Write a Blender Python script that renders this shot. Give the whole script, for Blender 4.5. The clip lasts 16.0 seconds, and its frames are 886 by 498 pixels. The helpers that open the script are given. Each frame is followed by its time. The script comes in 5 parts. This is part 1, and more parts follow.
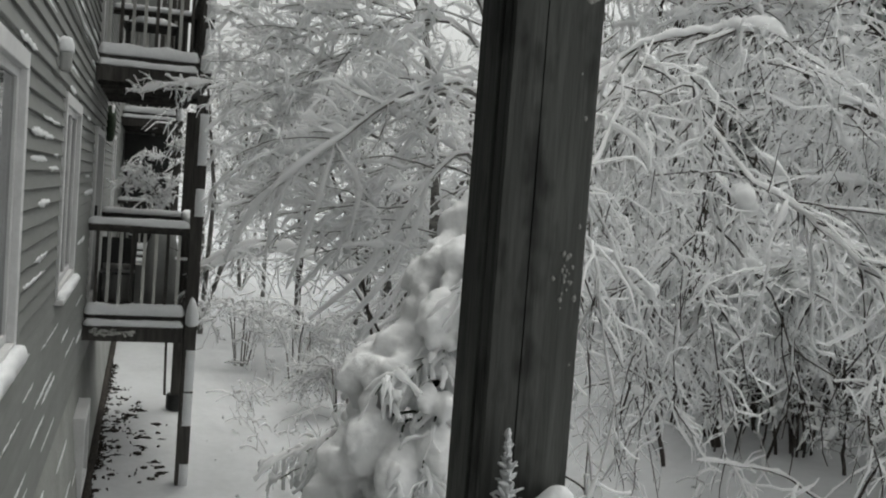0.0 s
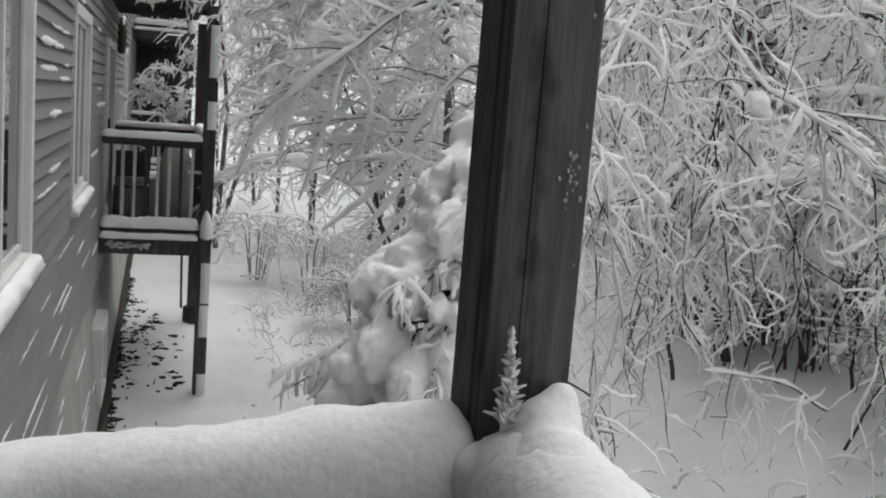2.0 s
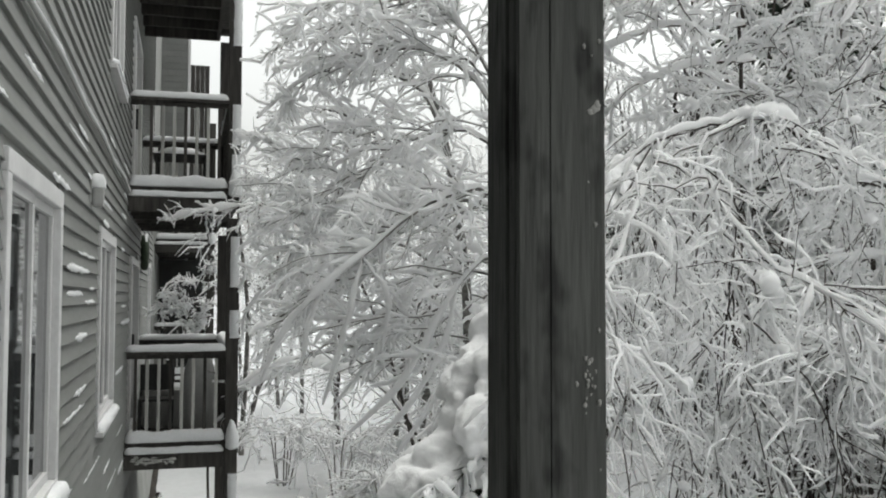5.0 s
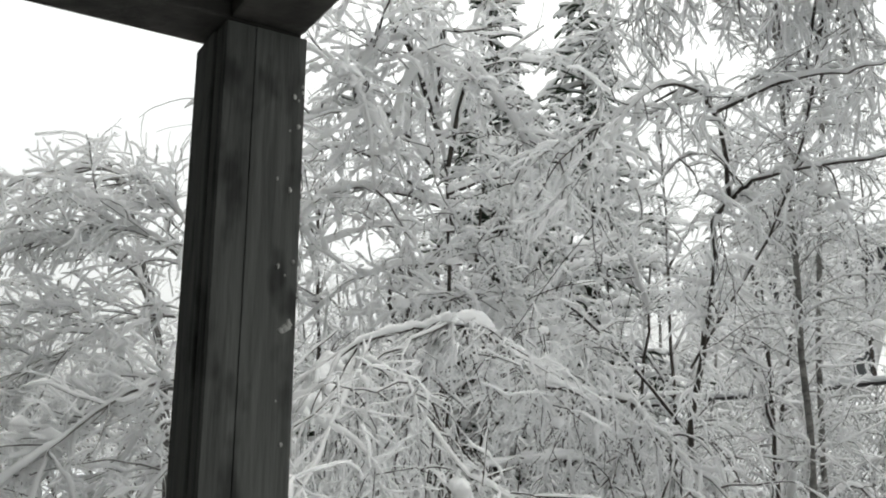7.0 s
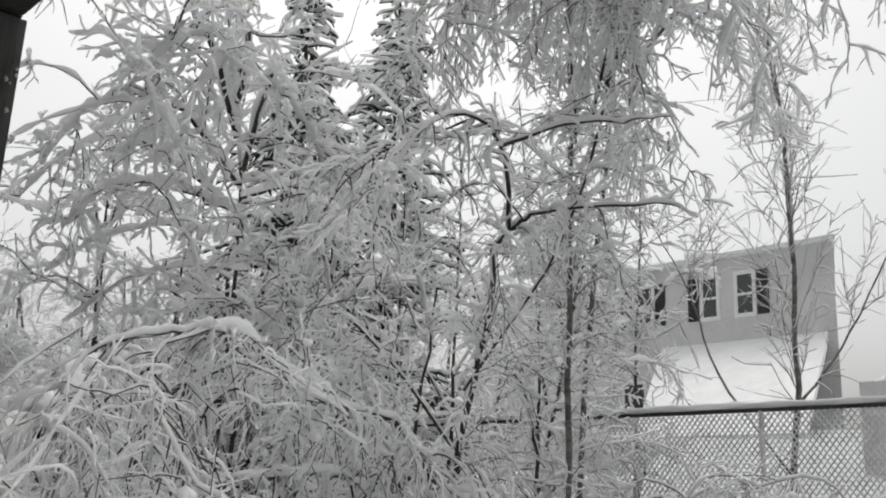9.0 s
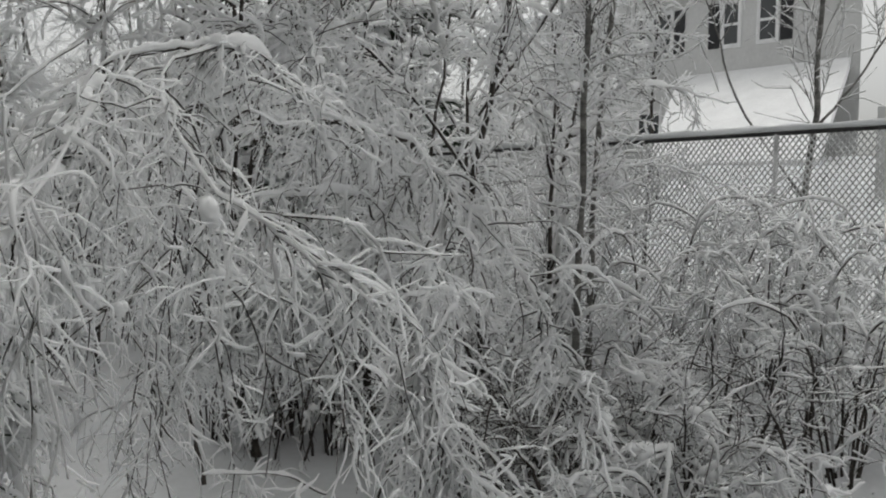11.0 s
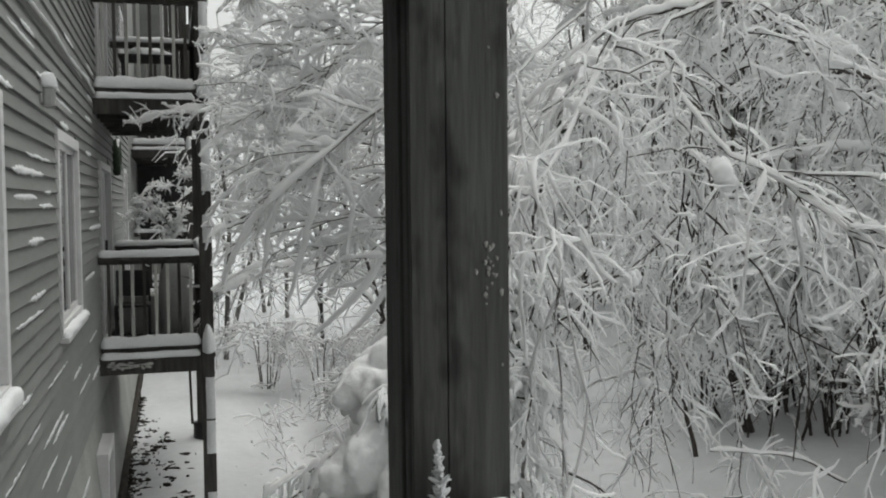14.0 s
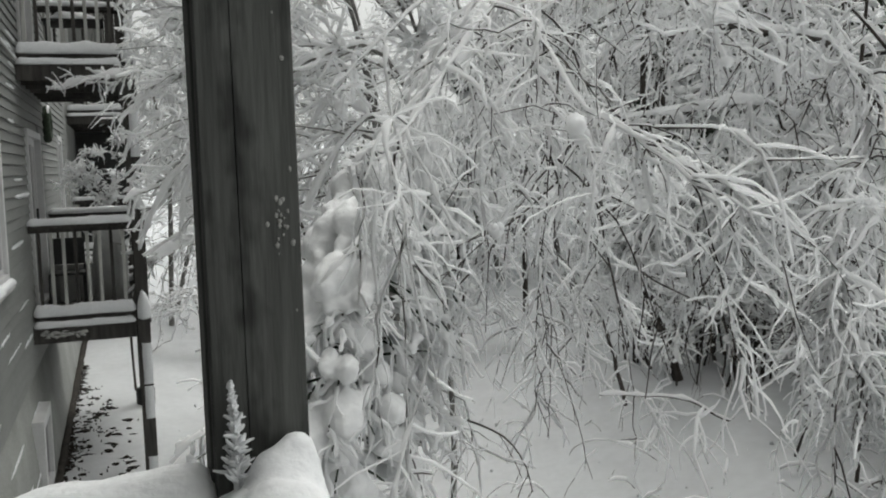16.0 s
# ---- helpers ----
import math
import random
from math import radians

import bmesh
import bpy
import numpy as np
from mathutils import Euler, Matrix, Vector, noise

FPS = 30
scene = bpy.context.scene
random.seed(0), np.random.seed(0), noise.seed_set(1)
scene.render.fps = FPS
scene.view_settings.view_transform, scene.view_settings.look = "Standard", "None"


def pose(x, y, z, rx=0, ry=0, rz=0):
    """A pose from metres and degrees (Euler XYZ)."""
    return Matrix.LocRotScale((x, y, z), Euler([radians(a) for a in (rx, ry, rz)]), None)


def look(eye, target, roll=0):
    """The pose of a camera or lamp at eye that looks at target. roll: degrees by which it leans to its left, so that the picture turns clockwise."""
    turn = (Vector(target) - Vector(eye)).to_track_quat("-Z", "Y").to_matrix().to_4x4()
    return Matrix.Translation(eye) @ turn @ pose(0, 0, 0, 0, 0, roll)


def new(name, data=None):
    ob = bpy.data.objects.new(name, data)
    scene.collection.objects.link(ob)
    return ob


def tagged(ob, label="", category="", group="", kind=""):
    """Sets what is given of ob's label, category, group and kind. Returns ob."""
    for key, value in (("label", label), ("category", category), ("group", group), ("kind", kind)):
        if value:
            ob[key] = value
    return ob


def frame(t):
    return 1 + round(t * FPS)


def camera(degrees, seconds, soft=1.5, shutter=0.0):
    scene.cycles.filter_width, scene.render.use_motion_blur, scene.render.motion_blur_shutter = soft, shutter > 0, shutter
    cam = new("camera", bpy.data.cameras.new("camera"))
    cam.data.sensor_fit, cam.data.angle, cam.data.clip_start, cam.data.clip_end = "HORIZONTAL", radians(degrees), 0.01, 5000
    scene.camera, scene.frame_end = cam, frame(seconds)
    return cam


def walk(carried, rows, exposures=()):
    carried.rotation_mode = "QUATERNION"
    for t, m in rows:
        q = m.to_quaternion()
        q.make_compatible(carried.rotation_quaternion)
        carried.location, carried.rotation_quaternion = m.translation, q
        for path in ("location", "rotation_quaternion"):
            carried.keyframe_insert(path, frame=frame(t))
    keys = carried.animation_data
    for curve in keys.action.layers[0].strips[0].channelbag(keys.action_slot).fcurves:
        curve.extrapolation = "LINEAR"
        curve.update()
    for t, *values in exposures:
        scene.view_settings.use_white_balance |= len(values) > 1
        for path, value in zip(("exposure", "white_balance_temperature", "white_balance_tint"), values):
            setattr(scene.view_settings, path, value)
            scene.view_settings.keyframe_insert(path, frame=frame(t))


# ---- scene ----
cam = camera(49.44, 16.0, soft=2.0, shutter=0.12)
PATH = [
    (0, (0.608, -2.673, 1.615), (1.198, -0.765, 1.506), 4.30),
    (0.5, (0.615, -2.664, 1.600), (1.177, -0.762, 1.343), 4.32),
    (1, (0.619, -2.677, 1.598), (1.185, -0.776, 1.344), 4.01),
    (1.5, (0.622, -2.685, 1.594), (1.196, -0.790, 1.313), 4.19),
    (2, (0.622, -2.681, 1.590), (1.191, -0.785, 1.308), 4.54),
    (2.5, (0.619, -2.680, 1.597), (1.189, -0.775, 1.389), 4.38),
    (3, (0.615, -2.690, 1.614), (1.149, -0.764, 1.541), 0.28),
    (3.5, (0.617, -2.695, 1.629), (1.119, -0.760, 1.704), 0.36),
    (3.7, (0.611, -2.712, 1.631), (1.118, -0.781, 1.750), 0.27),
    (5.8, (0.638, -2.690, 1.636), (1.174, -0.765, 1.721), -0.34),
    (6, (0.643, -2.685, 1.639), (1.266, -0.787, 1.735), 0.05),
    (6.3, (0.646, -2.715, 1.649), (1.455, -0.900, 1.881), 0.04),
    (6.5, (0.647, -2.733, 1.660), (1.544, -0.972, 1.968), 0.26),
    (7, (0.657, -2.736, 1.685), (1.676, -1.084, 2.168), 0.21),
    (7.5, (0.660, -2.728, 1.687), (1.781, -1.142, 2.166), 0.65),
    (8, (0.654, -2.715, 1.685), (1.930, -1.241, 2.130), 2.29),
    (8.5, (0.703, -2.795, 1.684), (2.039, -1.392, 2.178), 2.31),
    (9, (0.768, -2.844, 1.687), (2.099, -1.445, 2.206), 2.36),
    (9.5, (0.798, -2.806, 1.681), (2.176, -1.425, 2.124), 2.72),
    (9.7, (0.808, -2.779, 1.671), (2.210, -1.388, 1.991), 3.22),
    (10, (0.817, -2.756, 1.653), (2.249, -1.368, 1.807), 3.66),
    (10.2, (0.810, -2.769, 1.642), (2.252, -1.383, 1.677), 3.65),
    (12.3, (0.819, -2.791, 1.604), (2.048, -1.214, 1.549), -0.13),
    (12.5, (0.807, -2.783, 1.601), (1.964, -1.153, 1.542), 0.79),
    (12.8, (0.767, -2.750, 1.599), (1.751, -1.010, 1.537), 0.75),
    (13, (0.740, -2.718, 1.599), (1.627, -0.926, 1.549), 0.81),
    (13.5, (0.710, -2.633, 1.605), (1.317, -0.728, 1.536), 0.79),
    (13.6, (0.715, -2.622, 1.605), (1.274, -0.703, 1.540), 0.63),
    (14, (0.799, -2.604, 1.600), (1.336, -0.680, 1.504), -0.59),
    (14.5, (0.871, -2.627, 1.597), (1.514, -0.737, 1.486), -1.55),
    (14.6, (0.868, -2.625, 1.596), (1.537, -0.745, 1.465), -1.03),
    (15, (0.842, -2.611, 1.592), (1.526, -0.737, 1.446), -0.92),
    (15.5, (0.895, -2.682, 1.591), (1.623, -0.826, 1.433), -1.09),
    (15.7, (0.935, -2.720, 1.590), (1.621, -0.851, 1.395), -0.97),
    (16, (1.003, -2.773, 1.587), (1.624, -0.881, 1.408), -1.80),
]
EXPO = [(t, stops + 0.12, 6600, 8.5 if 7.5 < t < 11 else 5.5) for t, stops in ((0, -0.05), (0.5, 0.08), (1.5, 0.18), (2.8, 0.28), (3.5, 0.48), (6, 0.3), (7, 0.3), (8, 0.05), (9, -0.1), (10, -0.32), (12.4, -0.12), (13.0, -0.04), (14.0, 0.09), (16, 0.15))]
walk(cam, [(t, look(eye, target, roll)) for t, eye, target, roll in PATH], exposures=EXPO)

# ---------------------------------------------------------------- world and light
world = bpy.data.worlds.new("overcast_sky")
scene.world = world
world.use_nodes = True
wn = world.node_tree.nodes
sky = wn.new("ShaderNodeTexSky")
sky.sky_type = "NISHITA"
sky.sun_disc = False
sky.sun_elevation, sky.sun_rotation = radians(66), radians(40)
sky.air_density, sky.dust_density, sky.ozone_density = 1.0, 6.0, 1.0
pale = wn.new("ShaderNodeHueSaturation")
pale.inputs["Saturation"].default_value = 0.12
world.node_tree.links.new(sky.outputs[0], pale.inputs["Color"])
world.node_tree.links.new(pale.outputs[0], wn["Background"].inputs[0])
wn["Background"].inputs[1].default_value = 0.15
sun = new("sun", bpy.data.lights.new("sun", "SUN"))
sun.data.energy, sun.data.angle, sun.data.color = 0.4, radians(70), (1.0, 0.97, 0.93)
sun.matrix_world = look((2, -8, 8), (0, 0, 0))


# ---------------------------------------------------------------- materials
def material(name, colour, rough=0.8, grain=(30.0, 0.25), blotch=(3.0, 0.3), bump=0.2, bump_scale=60.0, metal=0.0,
             stretch=(1, 1, 1), per_object=0.0, spec=0.3, spots=0.0):
    """A procedural surface: base colour varied by fine grain and large blotches, with fine relief."""
    m = bpy.data.materials.new(name)
    m.use_nodes = True
    nt = m.node_tree
    b = nt.nodes["Principled BSDF"]
    co = nt.nodes.new("ShaderNodeTexCoord")
    mp = nt.nodes.new("ShaderNodeMapping")
    mp.inputs["Scale"].default_value = stretch
    nt.links.new(co.outputs["Object"], mp.inputs[0])

    def noise_of(scale, detail):
        n = nt.nodes.new("ShaderNodeTexNoise")
        n.inputs["Scale"].default_value, n.inputs["Detail"].default_value = scale, detail
        nt.links.new(mp.outputs[0], n.inputs["Vector"])
        return n.outputs["Fac"]

    def scaled(fac, depth):
        r = nt.nodes.new("ShaderNodeMapRange")
        r.inputs[1].default_value, r.inputs[2].default_value = 0.3, 0.7
        r.inputs[3].default_value, r.inputs[4].default_value = 1 - depth, 1 + depth
        nt.links.new(fac, r.inputs[0])
        return r.outputs[0]

    def times(a, c):
        x = nt.nodes.new("ShaderNodeMath")
        x.operation = "MULTIPLY"
        nt.links.new(a, x.inputs[0])
        nt.links.new(c, x.inputs[1])
        return x.outputs[0]

    fine = noise_of(grain[0], 4)
    v = times(scaled(fine, grain[1]), scaled(noise_of(blotch[0], 3), blotch[1]))
    if per_object:
        oi = nt.nodes.new("ShaderNodeObjectInfo")
        r = nt.nodes.new("ShaderNodeMapRange")
        r.inputs[3].default_value, r.inputs[4].default_value = 1 - per_object, 1 + per_object
        nt.links.new(oi.outputs["Random"], r.inputs[0])
        v = times(v, r.outputs[0])
    if spots:
        n = nt.nodes.new("ShaderNodeTexNoise")
        n.inputs["Scale"].default_value, n.inputs["Detail"].default_value = spots, 3.0
        sm = nt.nodes.new("ShaderNodeMapping")
        sm.inputs["Scale"].default_value = (1, 1, 0.45)
        nt.links.new(co.outputs["Object"], sm.inputs[0])
        nt.links.new(sm.outputs[0], n.inputs["Vector"])
        r = nt.nodes.new("ShaderNodeMapRange")
        r.inputs[1].default_value, r.inputs[2].default_value = 0.52, 0.66
        r.inputs[3].default_value, r.inputs[4].default_value = 1.0, 0.35
        nt.links.new(n.outputs["Fac"], r.inputs[0])
        v = times(v, r.outputs[0])
    mix = nt.nodes.new("ShaderNodeVectorMath")
    mix.operation = "SCALE"
    mix.inputs[0].default_value = colour
    nt.links.new(v, mix.inputs["Scale"])
    nt.links.new(mix.outputs[0], b.inputs["Base Color"])
    b.inputs["Roughness"].default_value, b.inputs["Metallic"].default_value = rough, metal
    b.inputs["Specular IOR Level"].default_value = spec
    if bump:
        bp = nt.nodes.new("ShaderNodeBump")
        bp.inputs["Strength"].default_value, bp.inputs["Distance"].default_value = bump, 0.01
        nt.links.new(noise_of(bump_scale, 5), bp.inputs["Height"])
        nt.links.new(bp.outputs[0], b.inputs["Normal"])
    return m


# A little darker than PILLOW: the balcony roof's shade is put into the colour.
SNOW = material("snow", (0.74, 0.75, 0.76), 0.8, (60, 0.06), (3.0, 0.05), 0.35, 55, spec=0.2)
# Darker than CLINGING: the trees' shade over the yard is in the colour.
SHADED_GROUND_SNOW = material("shaded_ground_snow", (0.55, 0.56, 0.57), 0.8, (9, 0.04), (0.6, 0.06), 0.6, 7, spec=0.2)


def translucent(m, share):
    """Snow scatters light through itself: part of the surface lets light through."""
    nt = m.node_tree
    b = nt.nodes["Principled BSDF"]
    tr = nt.nodes.new("ShaderNodeBsdfTranslucent")
    tr.inputs["Color"].default_value = (0.98, 0.983, 0.986, 1)
    mx = nt.nodes.new("ShaderNodeMixShader")
    mx.inputs[0].default_value = share
    nt.links.new(b.outputs[0], mx.inputs[1])
    nt.links.new(tr.outputs[0], mx.inputs[2])
    nt.links.new(mx.outputs[0], nt.nodes["Material Output"].inputs["Surface"])


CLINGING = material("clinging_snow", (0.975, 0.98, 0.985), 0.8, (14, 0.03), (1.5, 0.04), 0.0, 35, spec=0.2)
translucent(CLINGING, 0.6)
PILLOW = material("fresh_snow_pillow", (0.83, 0.835, 0.84), 0.8, (14, 0.04), (1.5, 0.05), 0.4, 45, spec=0.2)
BARK = material("dark_bark", (0.055, 0.048, 0.042), 0.9, (40, 0.4), (5, 0.35), 0.6, 60, stretch=(1, 1, 0.3))
BIRCH = material("birch_bark", (0.17, 0.165, 0.155), 0.85, (18, 0.45), (4, 0.5), 0.4, 40, stretch=(1, 1, 2.5))
NEEDLE = material("conifer_needles", (0.035, 0.05, 0.032), 0.85, (30, 0.4), (3, 0.4), 0.3)
SIDING = material("grey_siding", (0.205, 0.21, 0.203), 0.7, (26, 0.08), (1.3, 0.12), 0.15, 120, stretch=(1, 0.15, 1), per_object=0.05)
PARGE = material("foundation_parging", (0.25, 0.255, 0.245), 0.85, (30, 0.12), (1.5, 0.15), 0.3, 50)
TRIM = material("white_trim", (0.6, 0.6, 0.6), 0.5, (40, 0.05), (4, 0.07), 0.08, 80)
WOOD = material("weathered_dark_wood", (0.05, 0.047, 0.043), 0.8, (22, 0.4), (3, 0.4), 0.4, 45, stretch=(1, 1, 0.12), per_object=0.12)
POSTWOOD = material("grey_stained_post", (0.058, 0.06, 0.056), 0.7, (45, 0.28), (5, 0.4), 0.45, 70, stretch=(1, 1, 0.08), per_object=0.06, spots=16.0)
PALEWOOD = material("pale_painted_wood", (0.38, 0.38, 0.36), 0.75, (22, 0.2), (4, 0.2), 0.3, 45, stretch=(1, 1, 0.15), per_object=0.15)
SOIL = material("bare_soil", (0.035, 0.03, 0.025), 0.95, (40, 0.5), (8, 0.4), 0.9, 60)
DARK = material("dark_cover", (0.03, 0.031, 0.03), 0.6, (30, 0.2), (4, 0.3), 0.25, 30)
GREYBOX = material("grey_plastic", (0.33, 0.335, 0.325), 0.55, (30, 0.07), (3, 0.1), 0.1, 40)
FENCE = material("frosted_galvanised_steel", (0.68, 0.685, 0.68), 0.7, (60, 0.15), (6, 0.25), 0.1, 80, metal=0.1)
FENCERAIL = material("dark_fence_pipe", (0.06, 0.06, 0.058), 0.55, (50, 0.2), (5, 0.3), 0.1, 80, metal=0.3)
FARTRIM = material("white_window_paint", (0.82, 0.82, 0.82), 0.5, (40, 0.05), (4, 0.07), 0.08, 80)
FARSIDING = material("far_grey_siding", (0.62, 0.62, 0.61), 0.75, (8, 0.05), (0.7, 0.08), 0.1, 20)
SHUTTER = material("black_shutter", (0.03, 0.03, 0.032), 0.6, (20, 0.2), (3, 0.2), 0.1, 40)
ROOFING = material("grey_shingles", (0.16, 0.155, 0.15), 0.9, (20, 0.3), (2, 0.2), 0.4, 30)
GLASS = bpy.data.materials.new("window_glass")
GLASS.use_nodes = True
_g = GLASS.node_tree.nodes["Principled BSDF"]
_g.inputs["Base Color"].default_value = (0.03, 0.034, 0.036, 1)
_g.inputs["Roughness"].default_value, _g.inputs["IOR"].default_value = 0.03, 1.6
_g.inputs["Specular IOR Level"].default_value = 0.8


# ---------------------------------------------------------------- builders
def mesh_from(name, verts, faces, mat, smooth=True):
    """A mesh from numpy vertices and equal-sided faces."""
    me = bpy.data.meshes.new(name)
    verts, faces = np.asarray(verts, np.float32), np.asarray(faces, np.int32)
    k = faces.shape[1]
    me.vertices.add(len(verts))
    me.vertices.foreach_set("co", verts.ravel())
    me.loops.add(faces.size)
    me.loops.foreach_set("vertex_index", faces.ravel())
    me.polygons.add(len(faces))
    me.polygons.foreach_set("loop_start", np.arange(0, faces.size, k, dtype=np.int32))
    me.polygons.foreach_set("loop_total", np.full(len(faces), k, np.int32))
    me.polygons.foreach_set("use_smooth", np.full(len(faces), smooth))
    me.update(calc_edges=True)
    me.materials.append(mat)
    return me


def thing(name, label, category, kind="", group="", at=(0, 0, 0)):
    ob = new(name)
    ob.location = at
    ob.empty_display_size = 0.1
    return tagged(ob, label, category, group, kind)


def child(name, me, parent, label=""):
    ob = new(name, me)
    ob.parent = parent
    if label:
        ob["label"] = label
    return ob


def part(name, bm, mat, parent, label="", smooth=False):
    me = bpy.data.meshes.new(name)
    if smooth:
        for f in bm.faces:
            f.smooth = True
    bm.to_mesh(me)
    bm.free()
    me.materials.append(mat)
    return child(name, me, parent, label)


def box(x0, x1, y0, y1, z0, z1, bevel=0.006, into=None):
    """A box with softened edges between two corners."""
    bm = into or bmesh.new()
    made = bmesh.ops.create_cube(bm, size=1.0)
    vs = made["verts"]
    for v in vs:
        v.co = Vector((x0 + (v.co.x + 0.5) * (x1 - x0), y0 + (v.co.y + 0.5) * (y1 - y0), z0 + (v.co.z + 0.5) * (z1 - z0)))
    if bevel:
        es = list({e for v in vs for e in v.link_edges})
        bmesh.ops.bevel(bm, geom=es, offset=bevel, segments=2, affect="EDGES", profile=0.6)
    return bm


def snow_bar(p0, p1, wide, high, seed=0, n=28, lump=0.12, sag=0.0, start=1.0):
    """A rounded loaf of snow lying along a line: flat below, bulging over the edges, with an uneven top."""
    p0, p1 = np.array(p0, float), np.array(p1, float)
    along = p1 - p0
    length = np.linalg.norm(along)
    along /= length
    side = np.cross((0, 0, 1), along)
    side /= np.linalg.norm(side)
    ring = 14
    verts = []
    for i in range(n + 1):
        u = i / n
        c = p0 + (p1 - p0) * u
        end = min(1.0, (min(u, 1 - u) * length / (0.35 * wide) + 0.12)) ** 0.5
        for k in range(ring):
            a = 2 * math.pi * k / ring
            cs, sn = math.cos(a), math.sin(a)
            w = wide / 2 * (abs(cs) ** 0.75) * (1 if cs > 0 else -1) * end
            h = (high * (start + (1 - start) * u) if sn > 0 else 0.16 * high) * (abs(sn) ** 0.8) * (1 if sn > 0 else -1) * end
            q = Vector((c[0] * 5 + seed, c[1] * 5 + cs, c[2] * 5 + sn))
            d = 1 + lump * noise.noise(q) + 0.5 * lump * noise.noise(q * 4.1)
            verts.append(c + side * w * d + np.array((0, 0, 1)) * (h * d - sag * 4 * u * (1 - u)))
    faces = [(i * ring + k, i * ring + (k + 1) % ring, (i + 1) * ring + (k + 1) % ring, (i + 1) * ring + k)
             for i in range(n) for k in range(ring)]
    for k in range(1, ring - 2, 2):
        faces += [(k + 2, k + 1, k, 0), tuple(n * ring + j for j in (0, k, k + 1, k + 2))]
    return mesh_from("snow", verts, faces, SNOW)


class Bag:
    """Collects tubes in bulk and makes them one mesh."""

    def __init__(self):
        self.v, self.f, self.n = [], [], 0

    def tubes(self, P, R, sides):
        """P: (count, points, 3) centre lines; R: (count, points) radii."""
        N, n, _ = P.shape
        T = np.gradient(P, axis=1)
        T /= np.linalg.norm(T, axis=2, keepdims=True) + 1e-9
        ref = np.where(np.abs(T[:, :1, 2:3]) > 0.8, np.array([1.0, 0.2, 0]), np.array([0, 0, 1.0]))
        U = np.cross(T, np.broadcast_to(ref, T.shape))
        U /= np.linalg.norm(U, axis=2, keepdims=True) + 1e-9
        W = np.cross(U, T)
        a = np.arange(sides) * 2 * np.pi / sides
        V = P[:, :, None] + R[:, :, None, None] * (np.cos(a)[:, None] * U[:, :, None] + np.sin(a)[:, None] * W[:, :, None])
        idx = np.arange(N * n * sides).reshape(N, n, sides) + self.n
        nx = np.roll(idx, -1, axis=2)
        F = np.stack([idx[:, :-1], nx[:, :-1], nx[:, 1:], idx[:, 1:]], -1).reshape(-1, 4)
        self.v.append(V.reshape(-1, 3))
        self.f.append(F)
        self.n += N * n * sides

    def lumps(self, C, S, rng, rough=0.25):
        """Rounded uneven lumps at C with half sizes S."""
        rings, seg = 5, 8
        th = np.linspace(0.12, np.pi - 0.12, rings)
        ph = np.arange(seg) * 2 * np.pi / seg
        unit = np.stack([np.sin(th)[:, None] * np.cos(ph), np.sin(th)[:, None] * np.sin(ph), np.cos(th)[:, None] + 0 * ph], -1)
        N = len(C)
        d = 1 + rough * rng.uniform(-1, 1, (N, rings, seg, 1))
        V = C[:, None, None] + S[:, None, None] * unit[None] * d
        idx = np.arange(N * rings * seg).reshape(N, rings, seg) + self.n
        nx = np.roll(idx, -1, axis=2)
        F = np.stack([idx[:, 1:], nx[:, 1:], nx[:, :-1], idx[:, :-1]], -1).reshape(-1, 4)
        self.v.append(V.reshape(-1, 3))
        self.f.append(F)
        self.n += N * rings * seg

    def mesh(self, name, mat):
        return mesh_from(name, np.concatenate(self.v), np.concatenate(self.f), mat)


def unit(a):
    return a / (np.linalg.norm(a, axis=-1, keepdims=True) + 1e-9)


def spline(points, n, rng=None, wobble=0.0):
    """A smooth line through a few points, resampled, a little crooked."""
    p = np.array(points, float)
    q = np.concatenate([[2 * p[0] - p[1]], p, [2 * p[-1] - p[-2]]])
    out = []
    for u in np.linspace(0, len(p) - 1 - 1e-6, n):
        i = int(u)
        t = u - i
        a, b, c, d = q[i : i + 4]
        out.append(0.5 * (2 * b + (c - a) * t + (2 * a - 5 * b + 4 * c - d) * t**2 + (3 * b - a - 3 * c + d) * t**3))
    out = np.array(out)
    if rng is not None and wobble:
        out[1:-1] += rng.normal(0, wobble, (n - 2, 3))
    return out


def grow(start, way, length, n, droop, rng, crook=0.12):
    """Many shoots at once: from start along way, bending down by droop, crooked."""
    N = len(start)
    P = np.zeros((N, n, 3))
    P[:, 0] = start
    d = unit(way)
    step = (length / (n - 1))[:, None]
    for i in range(1, n):
        d = unit(d + rng.normal(0, crook, (N, 3)) + np.array([0, 0, -1.0]) * droop[:, None] / (n - 1))
        P[:, i] = P[:, i - 1] + d * step
    return P


def spread(lines, radii, per, rng, low=0.15, flat=0.5):
    """Places and directions for side shoots along lines (count, points, 3)."""
    N, n, _ = lines.shape
    size = np.linalg.norm(np.diff(lines, axis=1), axis=2).sum(1)
    k = rng.choice(N, per, p=size / size.sum())
    u = (low + (1 - low) * rng.random(per)) * (n - 1.001)
    i = u.astype(int)
    t = (u - i)[:, None]
    at = lines[k, i] * (1 - t) + lines[k, i + 1] * t
    along = unit(lines[k, i + 1] - lines[k, i])
    side = rng.normal(0, 1, (per, 3))
    side[:, 2] *= flat
    side = unit(side - (side * along).sum(1, keepdims=True) * along)
    return at, along, side, u / (n - 1)


